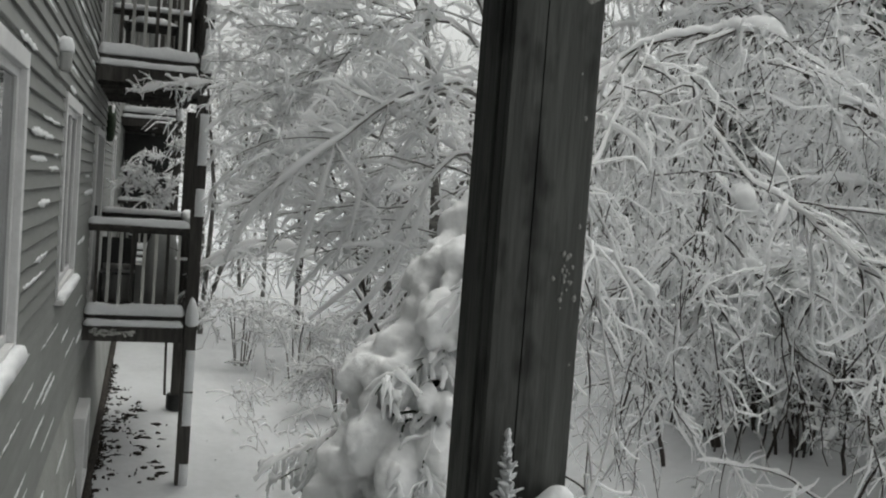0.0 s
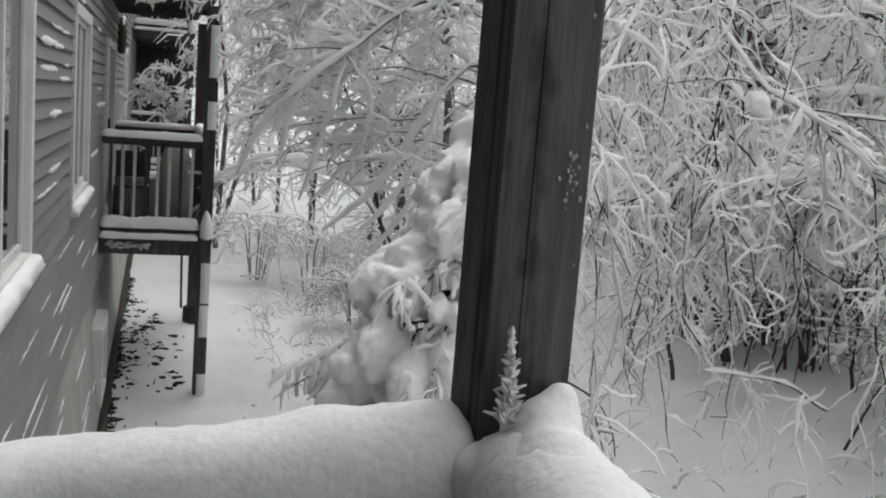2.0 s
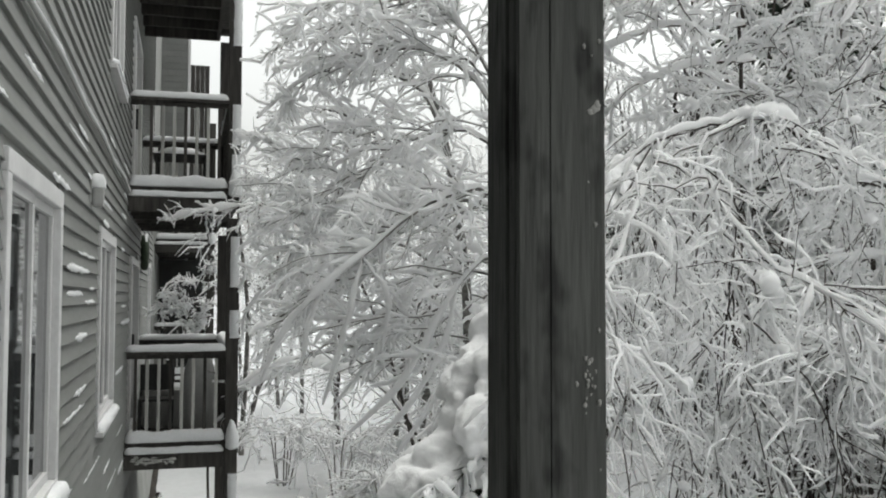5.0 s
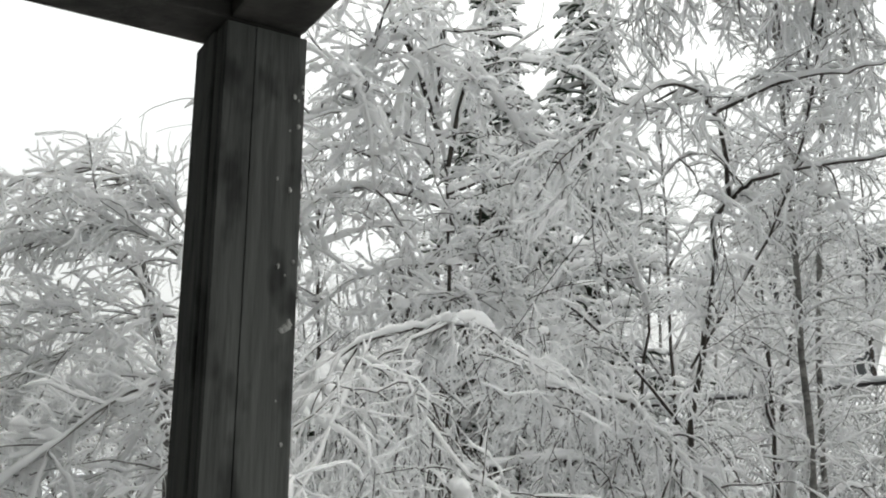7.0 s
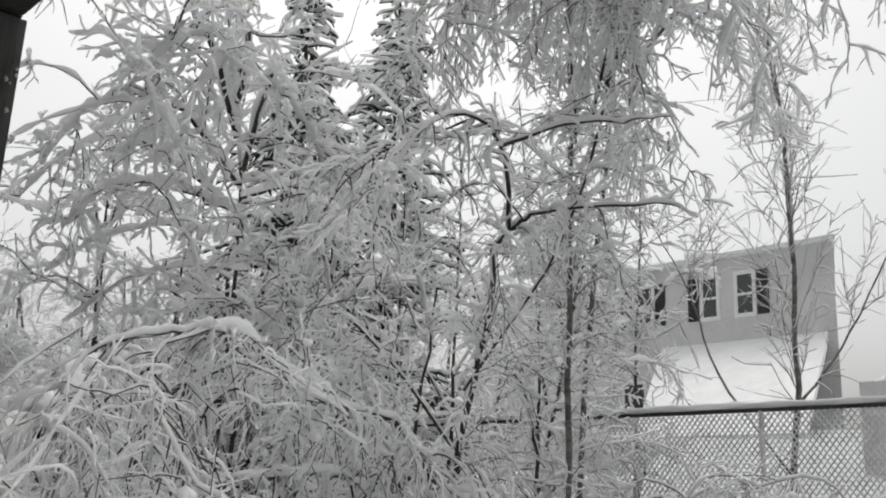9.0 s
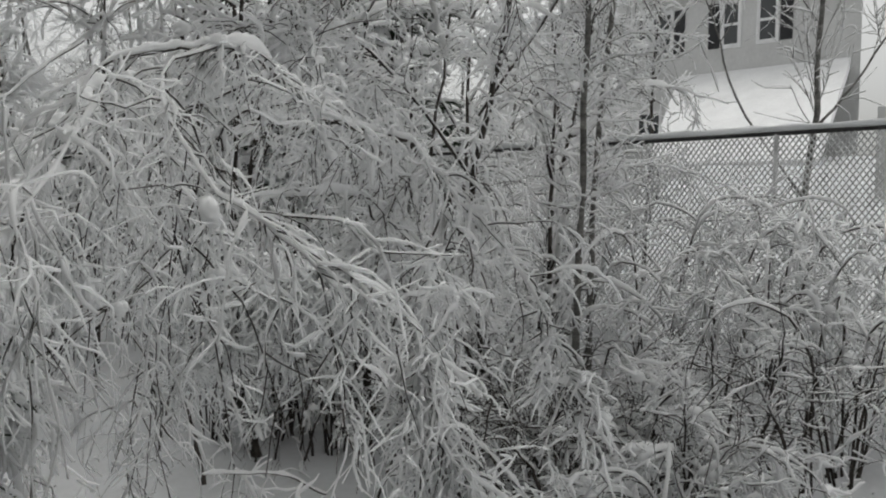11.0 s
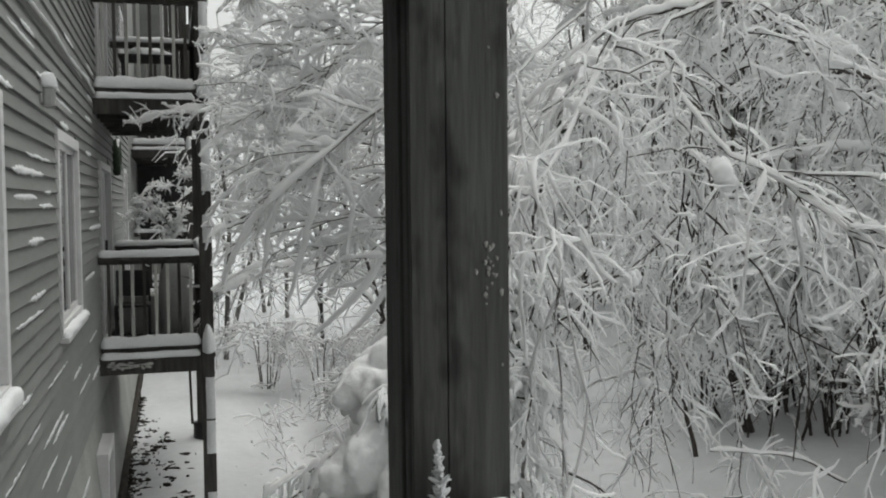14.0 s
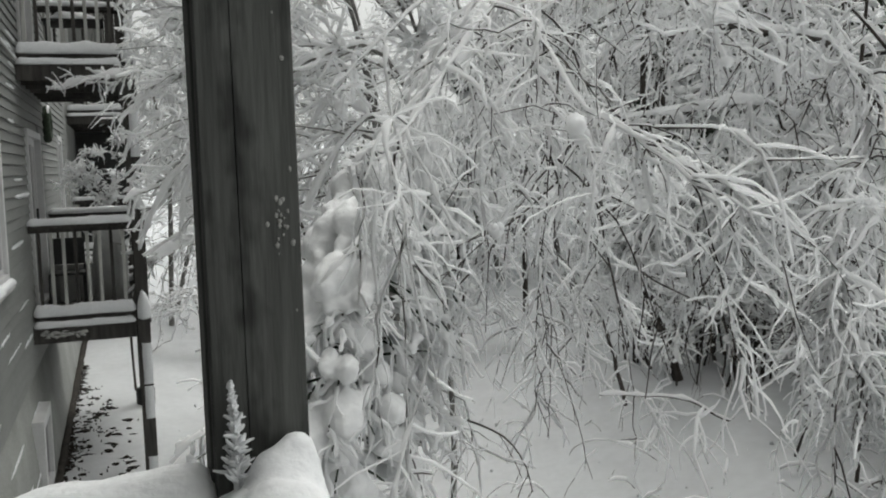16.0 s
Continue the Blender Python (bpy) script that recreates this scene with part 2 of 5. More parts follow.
def snow_on(bag, P, R, thick, rng, sides=4, lump=0.3, hang=0.45):
    """Snow lying on shoots: thick on level stretches, thin where they hang."""
    T = unit(np.gradient(P, axis=1))
    level = np.sqrt(np.clip(1 - T[..., 2] ** 2, 0, 1))
    cover = thick[:, None] * (hang + (1.2 - hang) * level ** (1 if hang > 0.2 else 2)) * np.exp(lump * rng.normal(0, 1, R.shape)).clip(0.25, 2.4)
    cover[:, -1] *= 0.75
    cover[:, 0] *= 0.8
    up = (R * 0.9 + cover * 0.55) * (0.25 + 0.75 * level)
    Q = P + up[..., None] * np.array([0, 0, 1.0])
    bag.tubes(Q, R * (0.55 if hang > 0.2 else 0.3) + cover, sides)


def snowy_tree(name, label, limbs, seed, second, third, len2, len3, droop2, droop3, bark=BARK, snow2=0.011, snow3=0.007,
               twig_bark=0.16, pads=0.03, low2=0.2, clumps=0, clump=1.0, flat=0.5, forward=0.7, category="tree", lift=0.25, fourth=0, trunk_share=1.0, mid=0, len_mid=1.6, droop_mid=1.2, lean=(0, 0, 0), min_x=None, min_y=-99, min_z=-9.0, fwd3=0.85, crook3=0.26, whips=0, len_whip=0.9, loose=1.0, lump3=0.35, round3=4, loads=(), balls=(), keep=(0, 0, -9), fine=(-9, -8, 1.0), dark=1.35):
    """A bare tree weighed down by snow. limbs: (points, thick end, thin end); the first one is the trunk.
    second, third: how many side shoots and twigs; len2, len3: their lengths; droop: how far they hang.
    loads: (limb, from, to, thickness) of heavy snow along a limb; balls: (place, size) of single clots.
    keep: shoots stay where a x + b y > c; fine: (x0, x1, share), shoots grow finer towards x0."""
    rng = np.random.default_rng(seed)
    root = thing(name, label, category, at=limbs[0][0][0])
    base = np.array(limbs[0][0][0])
    trunk, twigs, snow = Bag(), Bag(), Bag()
    n1, near = 16, round3 > 3
    L = np.stack([spline(p, n1, rng, min(0.014, 0.002 + 0.3 * a)) for p, a, _ in limbs]) - base
    R = np.stack([np.linspace(a, b, n1) for _, a, b in limbs])
    trunk.tubes(L[:1], R[:1], 8)
    arms = []
    for k in range(1, len(limbs)):
        arms.append(Bag())
        arms[-1].tubes(L[k:k + 1], R[k:k + 1], 7 if near else 5)
    if pads:
        thick = pads * np.clip(R[:, 0] / 0.022, 0.22, 1.0)
        snow_on(snow, L[:1], R[:1] * 0.9, thick[:1], rng, 7, 0.35, 0.03)
        if len(L) > 1:
            snow_on(snow, L[1:], R[1:] * 0.9, thick[1:], rng, 7 if near else 5, 0.45, 0.21)
    for k, u0, u1, thick in loads:
        u = np.linspace(u0, u1, 18) * (n1 - 1.001)
        i = u.astype(int)
        Q = L[k, i] + (L[k, i + 1] - L[k, i]) * (u - i)[:, None]
        e = np.linspace(0, 1, 18)
        fat = thick * np.clip(np.sin(np.pi * (0.04 + 0.92 * e)), 0, 1) ** 0.55 * rng.uniform(0.75, 1.2, 18)
        snow.tubes((Q + np.array([0, 0, 0.65]) * fat[:, None])[None], fat[None], 10)
    for place, size in balls:
        c = np.array(place) - base + rng.normal(0, 0.3 * size, (5, 3))
        snow.lumps(c, size * rng.uniform(0.6, 1.0, (5, 1)) * np.array([[1, 1, 0.9]]), rng, 0.15)
    free = lambda q: (q[..., 0].min(1) + base[0] > (-99 if min_x is None else min_x)) & (q[..., 2].min(1) + base[2] > min_z) & (q[..., 1].min(1) + base[1] > min_y) & ((keep[0] * (q[..., 0] + base[0]) + keep[1] * (q[..., 1] + base[1])).min(1) > keep[2])
    slim = lambda q: np.interp(q[:, 0, 0] + base[0], fine[:2], (fine[2], 1.0))
    if mid:
        at, along, side, u = spread(L[1:] if len(L) > 1 else L, None, mid, rng, 0.05, 0.5)
        M = grow(at, unit(0.5 * along + loose * side + np.array(lean) + np.array([0, 0, lift])), len_mid * rng.uniform(0.5, 1.3, mid), n1, droop_mid * rng.uniform(0.5, 1.4, mid), rng, 0.09)
        RM = np.linspace(0.0065, 0.003, n1)[None] * rng.uniform(0.7, 1.3, (mid, 1)) * slim(M)[:, None]
        ok = free(M)
        twigs.tubes(M[ok], RM[ok], 5)
        snow_on(snow, M[ok], RM[ok] * 0.8, slim(M[ok]) * pads * 0.36 * rng.uniform(0.2, 1.4, ok.sum()), rng, 5, 0.5)
        L = np.concatenate([L, M[ok]])
    weight = np.linalg.norm(np.diff(L, axis=1), axis=2).sum(1)
    weight[0] *= trunk_share
    pick = rng.choice(len(L), 4000, p=weight / weight.sum())
    at, along, side, u = spread(L[pick], None, second, rng, low2, flat)
    ln = len2 * rng.uniform(0.35, 1.3, second) * (1.1 - 0.5 * u)
    way = unit(forward * along + side + np.array([0, 0, lift]))
    n2 = 9 if near else 6
    P2 = grow(at, way, ln, n2, droop2 * rng.uniform(0.4, 1.5, second), rng, 0.19)
    R2 = np.linspace(0.0065, 0.0025, n2)[None] * rng.uniform(0.7, 1.3, (second, 1))
    ok = free(P2)
    P2, R2, second = P2[ok], R2[ok], int(ok.sum())
    R2 = R2 * slim(P2)[:, None]
    twigs.tubes(P2, R2, 4 if near else 3)
    bare = np.where(rng.random(second) < 0.2, 0.12, 1.0)
    snow_on(snow, P2, R2 * 0.8, snow2 * slim(P2) * bare * rng.uniform(0.3, 1.6, second), rng, 5 if near else 4, 0.5)
    at, along, side, u = spread(P2, None, third, rng, 0.08, 0.8)
    ln = len3 * rng.uniform(0.25, 1.5, third)
    P3 = grow(at, unit(fwd3 * along + side), ln, 5, droop3 * rng.uniform(-0.1, 1.5, third), rng, crook3)
    R3 = np.linspace(0.0032, 0.0015, 5)[None] * rng.uniform(0.7, 1.3, (third, 1))
    ok = free(P3)
    P3, R3, third = P3[ok], R3[ok], int(ok.sum())
    R3 = R3 * slim(P3)[:, None]
    k = int(third * twig_bark)
    snow_on(snow, P3, R3, snow3 * slim(P3) * rng.uniform(0.3, 1.6, third), rng, round3, lump3)
    if fourth:
        at, along, side, u = spread(P3, None, fourth, rng, 0.1, 0.9)
        P4 = grow(at, unit(0.8 * along + side), len3 * 0.5 * rng.uniform(0.4, 1.4, fourth), 4 if near else 3, droop3 * rng.uniform(0, 1, fourth), rng, 0.2)
        ok = free(P4)
        P4 = P4[ok]
        snow_on(snow, P4, np.full(P4.shape[:2], 0.0016), snow3 * slim(P4) * 0.85 * rng.uniform(0.4, 1.4, len(P4)), rng, round3, 0.25)
    if whips:
        at, along, side, u = spread(L, None, whips, rng, 0.3, 0.6)
        W = grow(at, unit(along + 0.8 * side + np.array([0, 0, 0.3])), len_whip * rng.uniform(0.4, 1.3, whips), 9, rng.uniform(0.4, 2.0, whips), rng, 0.1)
        W = W[free(W)]
        whips = len(W)
        twigs.tubes(W, np.linspace(0.0042, 0.002, 9)[None] * rng.uniform(0.7, 1.3, (whips, 1)), 4)
        at, along, side, u = spread(W, None, whips * 3, rng, 0.3, 0.8)
        V = grow(at, unit(1.2 * along + side), len_whip * 0.3 * rng.uniform(0.4, 1.3, whips * 3), 5, rng.uniform(0.2, 1.2, whips * 3), rng, 0.12)
        twigs.tubes(V, np.linspace(0.0028, 0.0018, 5)[None] * np.ones((whips * 3, 1)), 3)
    child("trunk", trunk.mesh("trunk", bark), root)
    for arm in arms:
        child("branch", arm.mesh("branch", bark), root)
    if k:
        twigs.tubes(P3[:k, ::2] - np.array([0, 0, 0.003]), R3[:k, ::2] * dark, 3)
    tagged(child("twig_wood", twigs.mesh("twig_wood", bark), root), kind="stuff")
    if clumps:
        i = rng.integers(0, second, clumps)
        j = rng.integers(2, n2, clumps)
        s = clump * rng.uniform(0.02, 0.055, (clumps, 1)) * np.array([[1.2, 1.2, 0.9]])
        snow.lumps(P2[i, j] + np.array([0, 0, 0.01]), s, rng)
    tagged(child("snow_cover", snow.mesh("snow_cover", CLINGING), root, "white snow clinging to the branches"), kind="stuff")
    return root


def snowy_conifer(name, label, foot, height, width, seed, tiers=34, thick=0.034):
    """A conifer: whorls of drooping boughs with dark needles and snow on top."""
    rng = np.random.default_rng(seed)
    root = thing(name, label, "conifer", at=foot)
    trunk, green, snow = Bag(), Bag(), Bag()
    P = spline([(0, 0, -0.2), (0.05, 0, height * 0.5), (0, 0.05, height)], 10)[None]
    trunk.tubes(P, np.linspace(0.02 * height, 0.01, 10)[None], 8)
    N = tiers * 9
    z = np.sort(rng.uniform(0.1, 0.985, N)) * height
    a = rng.random(N) * 2 * np.pi
    reach = width * (1 - z / height) ** 0.8 * rng.uniform(0.6, 1.15, N) + 0.12
    start = np.stack([0 * z, 0 * z, z], -1)
    way = np.stack([np.cos(a), np.sin(a), 0.1 + 0 * z], -1)
    B = grow(start, way, reach, 7, np.full(N, 0.55), rng, 0.1)
    green.tubes(B, np.linspace(0.03, 0.02, 7)[None] * np.ones((N, 1)), 4)
    per = N * 7
    at, along, side, u = spread(B, None, per, rng, 0.15, 0.25)
    S = grow(at, unit(along + 0.9 * side), (0.3 + 0.35 * rng.random(per)) * (1.15 - u) * min(1.0, width / 1.6), 4, np.full(per, 0.7), rng, 0.1)
    green.tubes(S, np.linspace(0.035, 0.012, 4)[None] * np.ones((per, 1)), 4)
    keep = rng.random(per) < 0.55
    snow_on(snow, S[keep], np.full((keep.sum(), 4), 0.02), thick * rng.uniform(0.4, 1.2, keep.sum()), rng, 4)
    snow_on(snow, B, np.full((N, 7), 0.02), thick * rng.uniform(0.5, 1.4, N), rng, 5)
    child("trunk", trunk.mesh("trunk", BARK), root)
    tagged(child("bough", green.mesh("bough", NEEDLE), root, "dark green needled boughs"), kind="stuff")
    tagged(child("snow_cover", snow.mesh("snow_cover", CLINGING), root, "snow lying on the boughs"), kind="stuff")
    return root


def melt(ob, size, rough=0.0, soft=2):
    """Joins overlapping lumps of snow into one soft mass."""
    r = ob.modifiers.new("join", "REMESH")
    r.mode, r.voxel_size, r.use_smooth_shade = "VOXEL", size, True
    if rough:
        t = bpy.data.textures.new("lumps", "CLOUDS")
        t.noise_scale, t.noise_depth = rough * 2.2, 2
        d = ob.modifiers.new("lumps", "DISPLACE")
        d.texture, d.strength, d.mid_level, d.texture_coords = t, rough, 0.5, "LOCAL"
        f = bpy.data.textures.new("folds", "CLOUDS")
        f.noise_scale, f.noise_depth = rough * 0.9, 1
        e = ob.modifiers.new("folds", "DISPLACE")
        e.texture, e.strength, e.mid_level, e.texture_coords = f, rough * 0.6, 0.5, "LOCAL"
    m = ob.modifiers.new("soften", "SMOOTH")
    m.factor, m.iterations = 0.5, soft
    return ob


# ---------------------------------------------------------------- ground
def ground_z(x, y):
    """Height of the yard: level by the house, then rising to the fence and the neighbour's plot."""
    s = np.interp(x, [-60, 2.4, 4.5, 6.5, 8.2, 9.2, 11.7, 18.0, 28.0, 60.0], [-1.8, -1.78, -1.4, -0.85, -0.58, -0.3, 0.35, 2.4, 4.2, 4.6])
    s += np.interp(y, [-60, 6, 15, 40], [-0.05, 0, 0.25, 0.5])
    return s


def build_ground():
    xs = np.concatenate([np.linspace(-2500, -40, 8), np.linspace(-30, -1, 8), np.linspace(-0.2, 14, 120), np.linspace(15, 60, 30), np.linspace(80, 2500, 10)])
    ys = np.concatenate([np.linspace(-2500, -40, 8), np.linspace(-30, -4, 10), np.linspace(-3, 22, 150), np.linspace(24, 60, 22), np.linspace(80, 2500, 10)])
    X, Y = np.meshgrid(xs, ys, indexing="ij")
    Z = ground_z(X, Y)
    for i in range(len(xs)):
        for j in range(len(ys)):
            x, y = xs[i], ys[j]
            if -1 < x < 45 and -25 < y < 45:
                lump = 0.06 * noise.noise((x * 0.7, y * 0.7, 3)) + 0.035 * noise.noise((x * 2.3, y * 2.3, 7))
                if x > 3:
                    lump += 0.05 * noise.noise((x * 1.6, y * 1.6, 1))
                Z[i, j] += lump
    n = len(ys)
    idx = np.arange(len(xs) * n).reshape(len(xs), n)
    F = np.stack([idx[:-1, :-1], idx[1:, :-1], idx[1:, 1:], idx[:-1, 1:]], -1).reshape(-1, 4)
    ob = new("ground", mesh_from("ground", np.stack([X, Y, Z], -1).reshape(-1, 3), F, SHADED_GROUND_SNOW))
    return tagged(ob, "snow-covered yard sloping up to a fence", "ground", kind="structure")


ground = build_ground()

# ---------------------------------------------------------------- the house wall
WINDOWS = [(0.83, 2.33, 0.7, 2.13), (4.6, 6.1, 0.7, 2.13), (5.3, 6.7, 3.52, 5.0), (13.9, 14.9, 0.3, 2.2), (13.9, 14.9, 3.0, 4.8)]
DOORS = [(8.55, 10.3, 0.05, 2.1), (8.55, 10.3, 2.77, 4.82)]
WALL_Y = (-6.0, 22.0)
wall = thing("wall_east", "grey lap-sided house wall streaked with blown snow", "wall", "structure")


def wall_pieces(y0, y1, z0, z1, holes):
    """The rectangles that are left of a wall round its openings."""
    cuts = sorted({y0, y1, *(h[0] for h in holes), *(h[1] for h in holes)})
    for a, b in zip(cuts, cuts[1:]):
        mid, z = (a + b) / 2, z0
        for h in sorted((h for h in holes if h[0] < mid < h[1]), key=lambda h: h[2]):
            yield a, b, z, h[2]
            z = h[3]
        yield a, b, z, z1


bm = bmesh.new()
for a, b, z0, z1 in wall_pieces(*WALL_Y, -0.45, 9.0, WINDOWS + DOORS):
    box(-0.22, 0.0, a, b, z0, z1, 0, bm)
part("wall_core", bm, PARGE, wall)
bm = bmesh.new()
prof = [(-0.25, -0.45), (0.012, -0.45), (0.14, -1.8), (0.15, -2.4), (-0.25, -2.4)]
rings = [[bm.verts.new((x, y, z)) for x, z in prof] for y in np.linspace(-6, 22, 15)]
for r, s in zip(rings, rings[1:]):
    for k in range(5):
        bm.faces.new((r[k], r[(k + 1) % 5], s[(k + 1) % 5], s[k]))
bmesh.ops.recalc_face_normals(bm, faces=bm.faces)
part("foundation", bm, PARGE, wall, "smooth parged foundation wall", True)

# ---------------------------------------------------------------- windows and doors
def window(y0, y1, z0, z1, number, panes=2, sill_snow=0.06, seed=0):
    w = thing("window_%d" % number, "white-framed sliding window with snow on the sill" if sill_snow else "white-framed window", "window", "structure")
    c = 0.065
    for name, q in (("casing_top", (y0 - 0.02, y1 + 0.02, z1 - c, z1 + 0.02)), ("casing_bottom", (y0 - 0.02, y1 + 0.02, z0 - 0.02, z0 + c)),
                    ("casing_near", (y0 - 0.02, y0 + c, z0 + c, z1 - c)), ("casing_far", (y1 - c, y1 + 0.02, z0 + c, z1 - c))):
        part(name, box(-0.1, 0.036, *q, 0.006), TRIM, w)
    a, b = y0 + c, y1 - c
    step = (b - a) / panes
    for k in range(panes):
        p, q = a + k * step, a + (k + 1) * step
        x = 0.0 - 0.012 * (k % 2)
        sash = bmesh.new()
        f = 0.045
        for r in ((p, q, z1 - c - f, z1 - c), (p, q, z0 + c, z0 + c + f), (p, p + f, z0 + c + f, z1 - c - f), (q - f, q, z0 + c + f, z1 - c - f)):
            box(x - 0.03, x + 0.012, *r, 0.004, sash)
        s = part("sash", sash, TRIM, w)
        pane = part("pane", box(x - 0.012, x - 0.004, p + f, q - f, z0 + c + f, z1 - c - f, 0), GLASS, s, "dark reflecting glass")
    part("sill", box(-0.05, 0.075, y0 - 0.03, y1 + 0.03, z0 - 0.06, z0 - 0.022, 0.006), TRIM, w)
    if sill_snow:
        child("sill_snow", snow_bar((0.045, y0 - 0.02, z0 - 0.02), (0.045, y1 + 0.02, z0 - 0.02), 0.085, sill_snow, seed, 30, 0.3), w, "snow heaped on the sill")
    return w


window(*WINDOWS[0], 1, 2, 0.07, 3)
window(*WINDOWS[1], 2, 2, 0.05, 8)
window(*WINDOWS[2], 3, 2, 0.05, 12)
window(*WINDOWS[3], 4, 1, 0)
window(*WINDOWS[4], 5, 1, 0)


def patio_door(y0, y1, z0, z1, number):
    d = thing("door_%d" % number, "white-framed glass patio door onto a balcony", "door", "structure")
    fr = bmesh.new()
    for q in ((y0, y0 + 0.08, z0, z1), (y1 - 0.08, y1, z0, z1), (y0 + 0.08, y1 - 0.08, z1 - 0.08, z1), (y0 + 0.08, y1 - 0.08, z0, z0 + 0.06)):
        box(-0.1, 0.045, *q, 0.006, fr)
    part("frame", fr, TRIM, d)
    m = (y0 + y1) / 2
    for k, (p, q) in enumerate(((y0 + 0.08, m + 0.03), (m - 0.03, y1 - 0.08))):
        x = 0.0 - 0.04 * k
        leaf = bmesh.new()
        for r in ((p, p + 0.07, z0 + 0.06, z1 - 0.08), (q - 0.07, q, z0 + 0.06, z1 - 0.08), (p + 0.07, q - 0.07, z1 - 0.16, z1 - 0.08), (p + 0.07, q - 0.07, z0 + 0.06, z0 + 0.18)):
            box(x - 0.03, x + 0.01, *r, 0.004, leaf)
        s = part("leaf", leaf, TRIM, d)
        part("pane", box(x - 0.014, x - 0.006, p + 0.07, q - 0.07, z0 + 0.18, z1 - 0.16, 0), GLASS, s)
    part("handle", box(0.01, 0.04, m - 0.02, m + 0.01, z0 + 0.9, z0 + 1.15, 0.006), DARK, d)
    return d


patio_door(*DOORS[0], 1)
patio_door(*DOORS[1], 2)

# low cellar window
cw = thing("window_6", "narrow white-framed cellar window low in the wall", "window", "structure")
fr = bmesh.new()
for q in ((6.95, 7.05, -1.55, -0.75), (7.75, 7.85, -1.55, -0.75), (7.05, 7.75, -0.85, -0.75), (7.05, 7.75, -1.55, -1.47)):
    box(0.02, 0.15, *q, 0.006, fr)
part("frame", fr, TRIM, cw)
part("pane", box(0.02, 0.11, 7.05, 7.75, -1.47, -0.85, 0), GLASS, cw)

# wall lamp in a small weathered box, capped with snow
lamp = thing("wall_lamp", "small outdoor wall lamp capped with snow", "lamp", at=(0.0, 3.9, 2.33))
part("back_plate", box(0.0, 0.03, -0.055, 0.055, -0.09, 0.07, 0.008), GREYBOX, lamp)
part("shade", box(0.03, 0.1, -0.05, 0.05, -0.11, 0.02, 0.02), GREYBOX, lamp)
child("snow_cap", snow_bar((0.06, -0.065, 0.025), (0.06, 0.065, 0.025), 0.1, 0.09, 2, 10), lamp)

# belt cable with snow along the wall between storeys
belt = thing("cable", "cable along the wall with snow resting on it", "cable")
bag = Bag()
P = np.stack([0.04 + 0 * np.linspace(0, 1, 60), np.linspace(-3, 7.9, 60), 2.76 + 0.012 * np.sin(np.linspace(0, 30, 60))], -1)[None]
bag.tubes(P, np.full((1, 60), 0.012), 6)
child("sheath", bag.mesh("sheath", GREYBOX), belt)
bag = Bag()
rng = np.random.default_rng(4)
bag.tubes(P + np.array([0.0, 0, 0.018]), 0.008 + 0.011 * rng.random((1, 60)), 6)
child("snow", bag.mesh("snow", SNOW), belt)


# ---------------------------------------------------------------- balconies
def rail_y(b, x, y0, y1, z, name, count):
    """A railing that runs along y at x."""
    r = part(name, box(x - 0.07, x + 0.07, y0, y1, z + 1.03, z + 1.068), WOOD, b)
    part("bottom_rail", box(x - 0.02, x + 0.02, y0, y1, z + 0.07, z + 0.15), WOOD, r)
    for k in range(count):
        y = y0 + (k + 0.5) * (y1 - y0) / count
        part("baluster", box(x - 0.017, x + 0.017, y - 0.017, y + 0.017, z + 0.15, z + 1.03, 0.003), WOOD, r)
    return r


def rail_x(b, y, x0, x1, z, count, seed, mat=WOOD):
    """A railing that runs along x at y, with its snow."""
    r = part("railing", box(x0, x1, y - 0.07, y + 0.07, z + 1.03, z + 1.068), mat, b)
    part("top_rail", box(x0, x1, y - 0.02, y + 0.02, z + 0.985, z + 1.03), mat, r)
    part("bottom_rail", box(x0, x1, y - 0.02, y + 0.02, z + 0.06, z + 0.13), mat, r)
    for k in range(count):
        x = x0 + (k + 0.8) * (x1 - x0) / (count + 0.6)
        part("baluster", box(x - 0.017, x + 0.017, y - 0.02, y + 0.014, z + 0.13, z + 0.985, 0.003), PALEWOOD if (k * 7 + seed) % 3 else mat, r)
    child("rail_snow", snow_bar((x0 - 0.01, y, z + 1.07), (x1 + 0.01, y, z + 1.07), 0.16, 0.072, seed, 30, 0.16), r, "even loaf of snow on the handrail")
    child("rail_snow", snow_bar((x0, y, z + 0.12), (x1, y, z + 0.12), 0.12, 0.105, seed + 4, 30, 0.25), r)
    return r


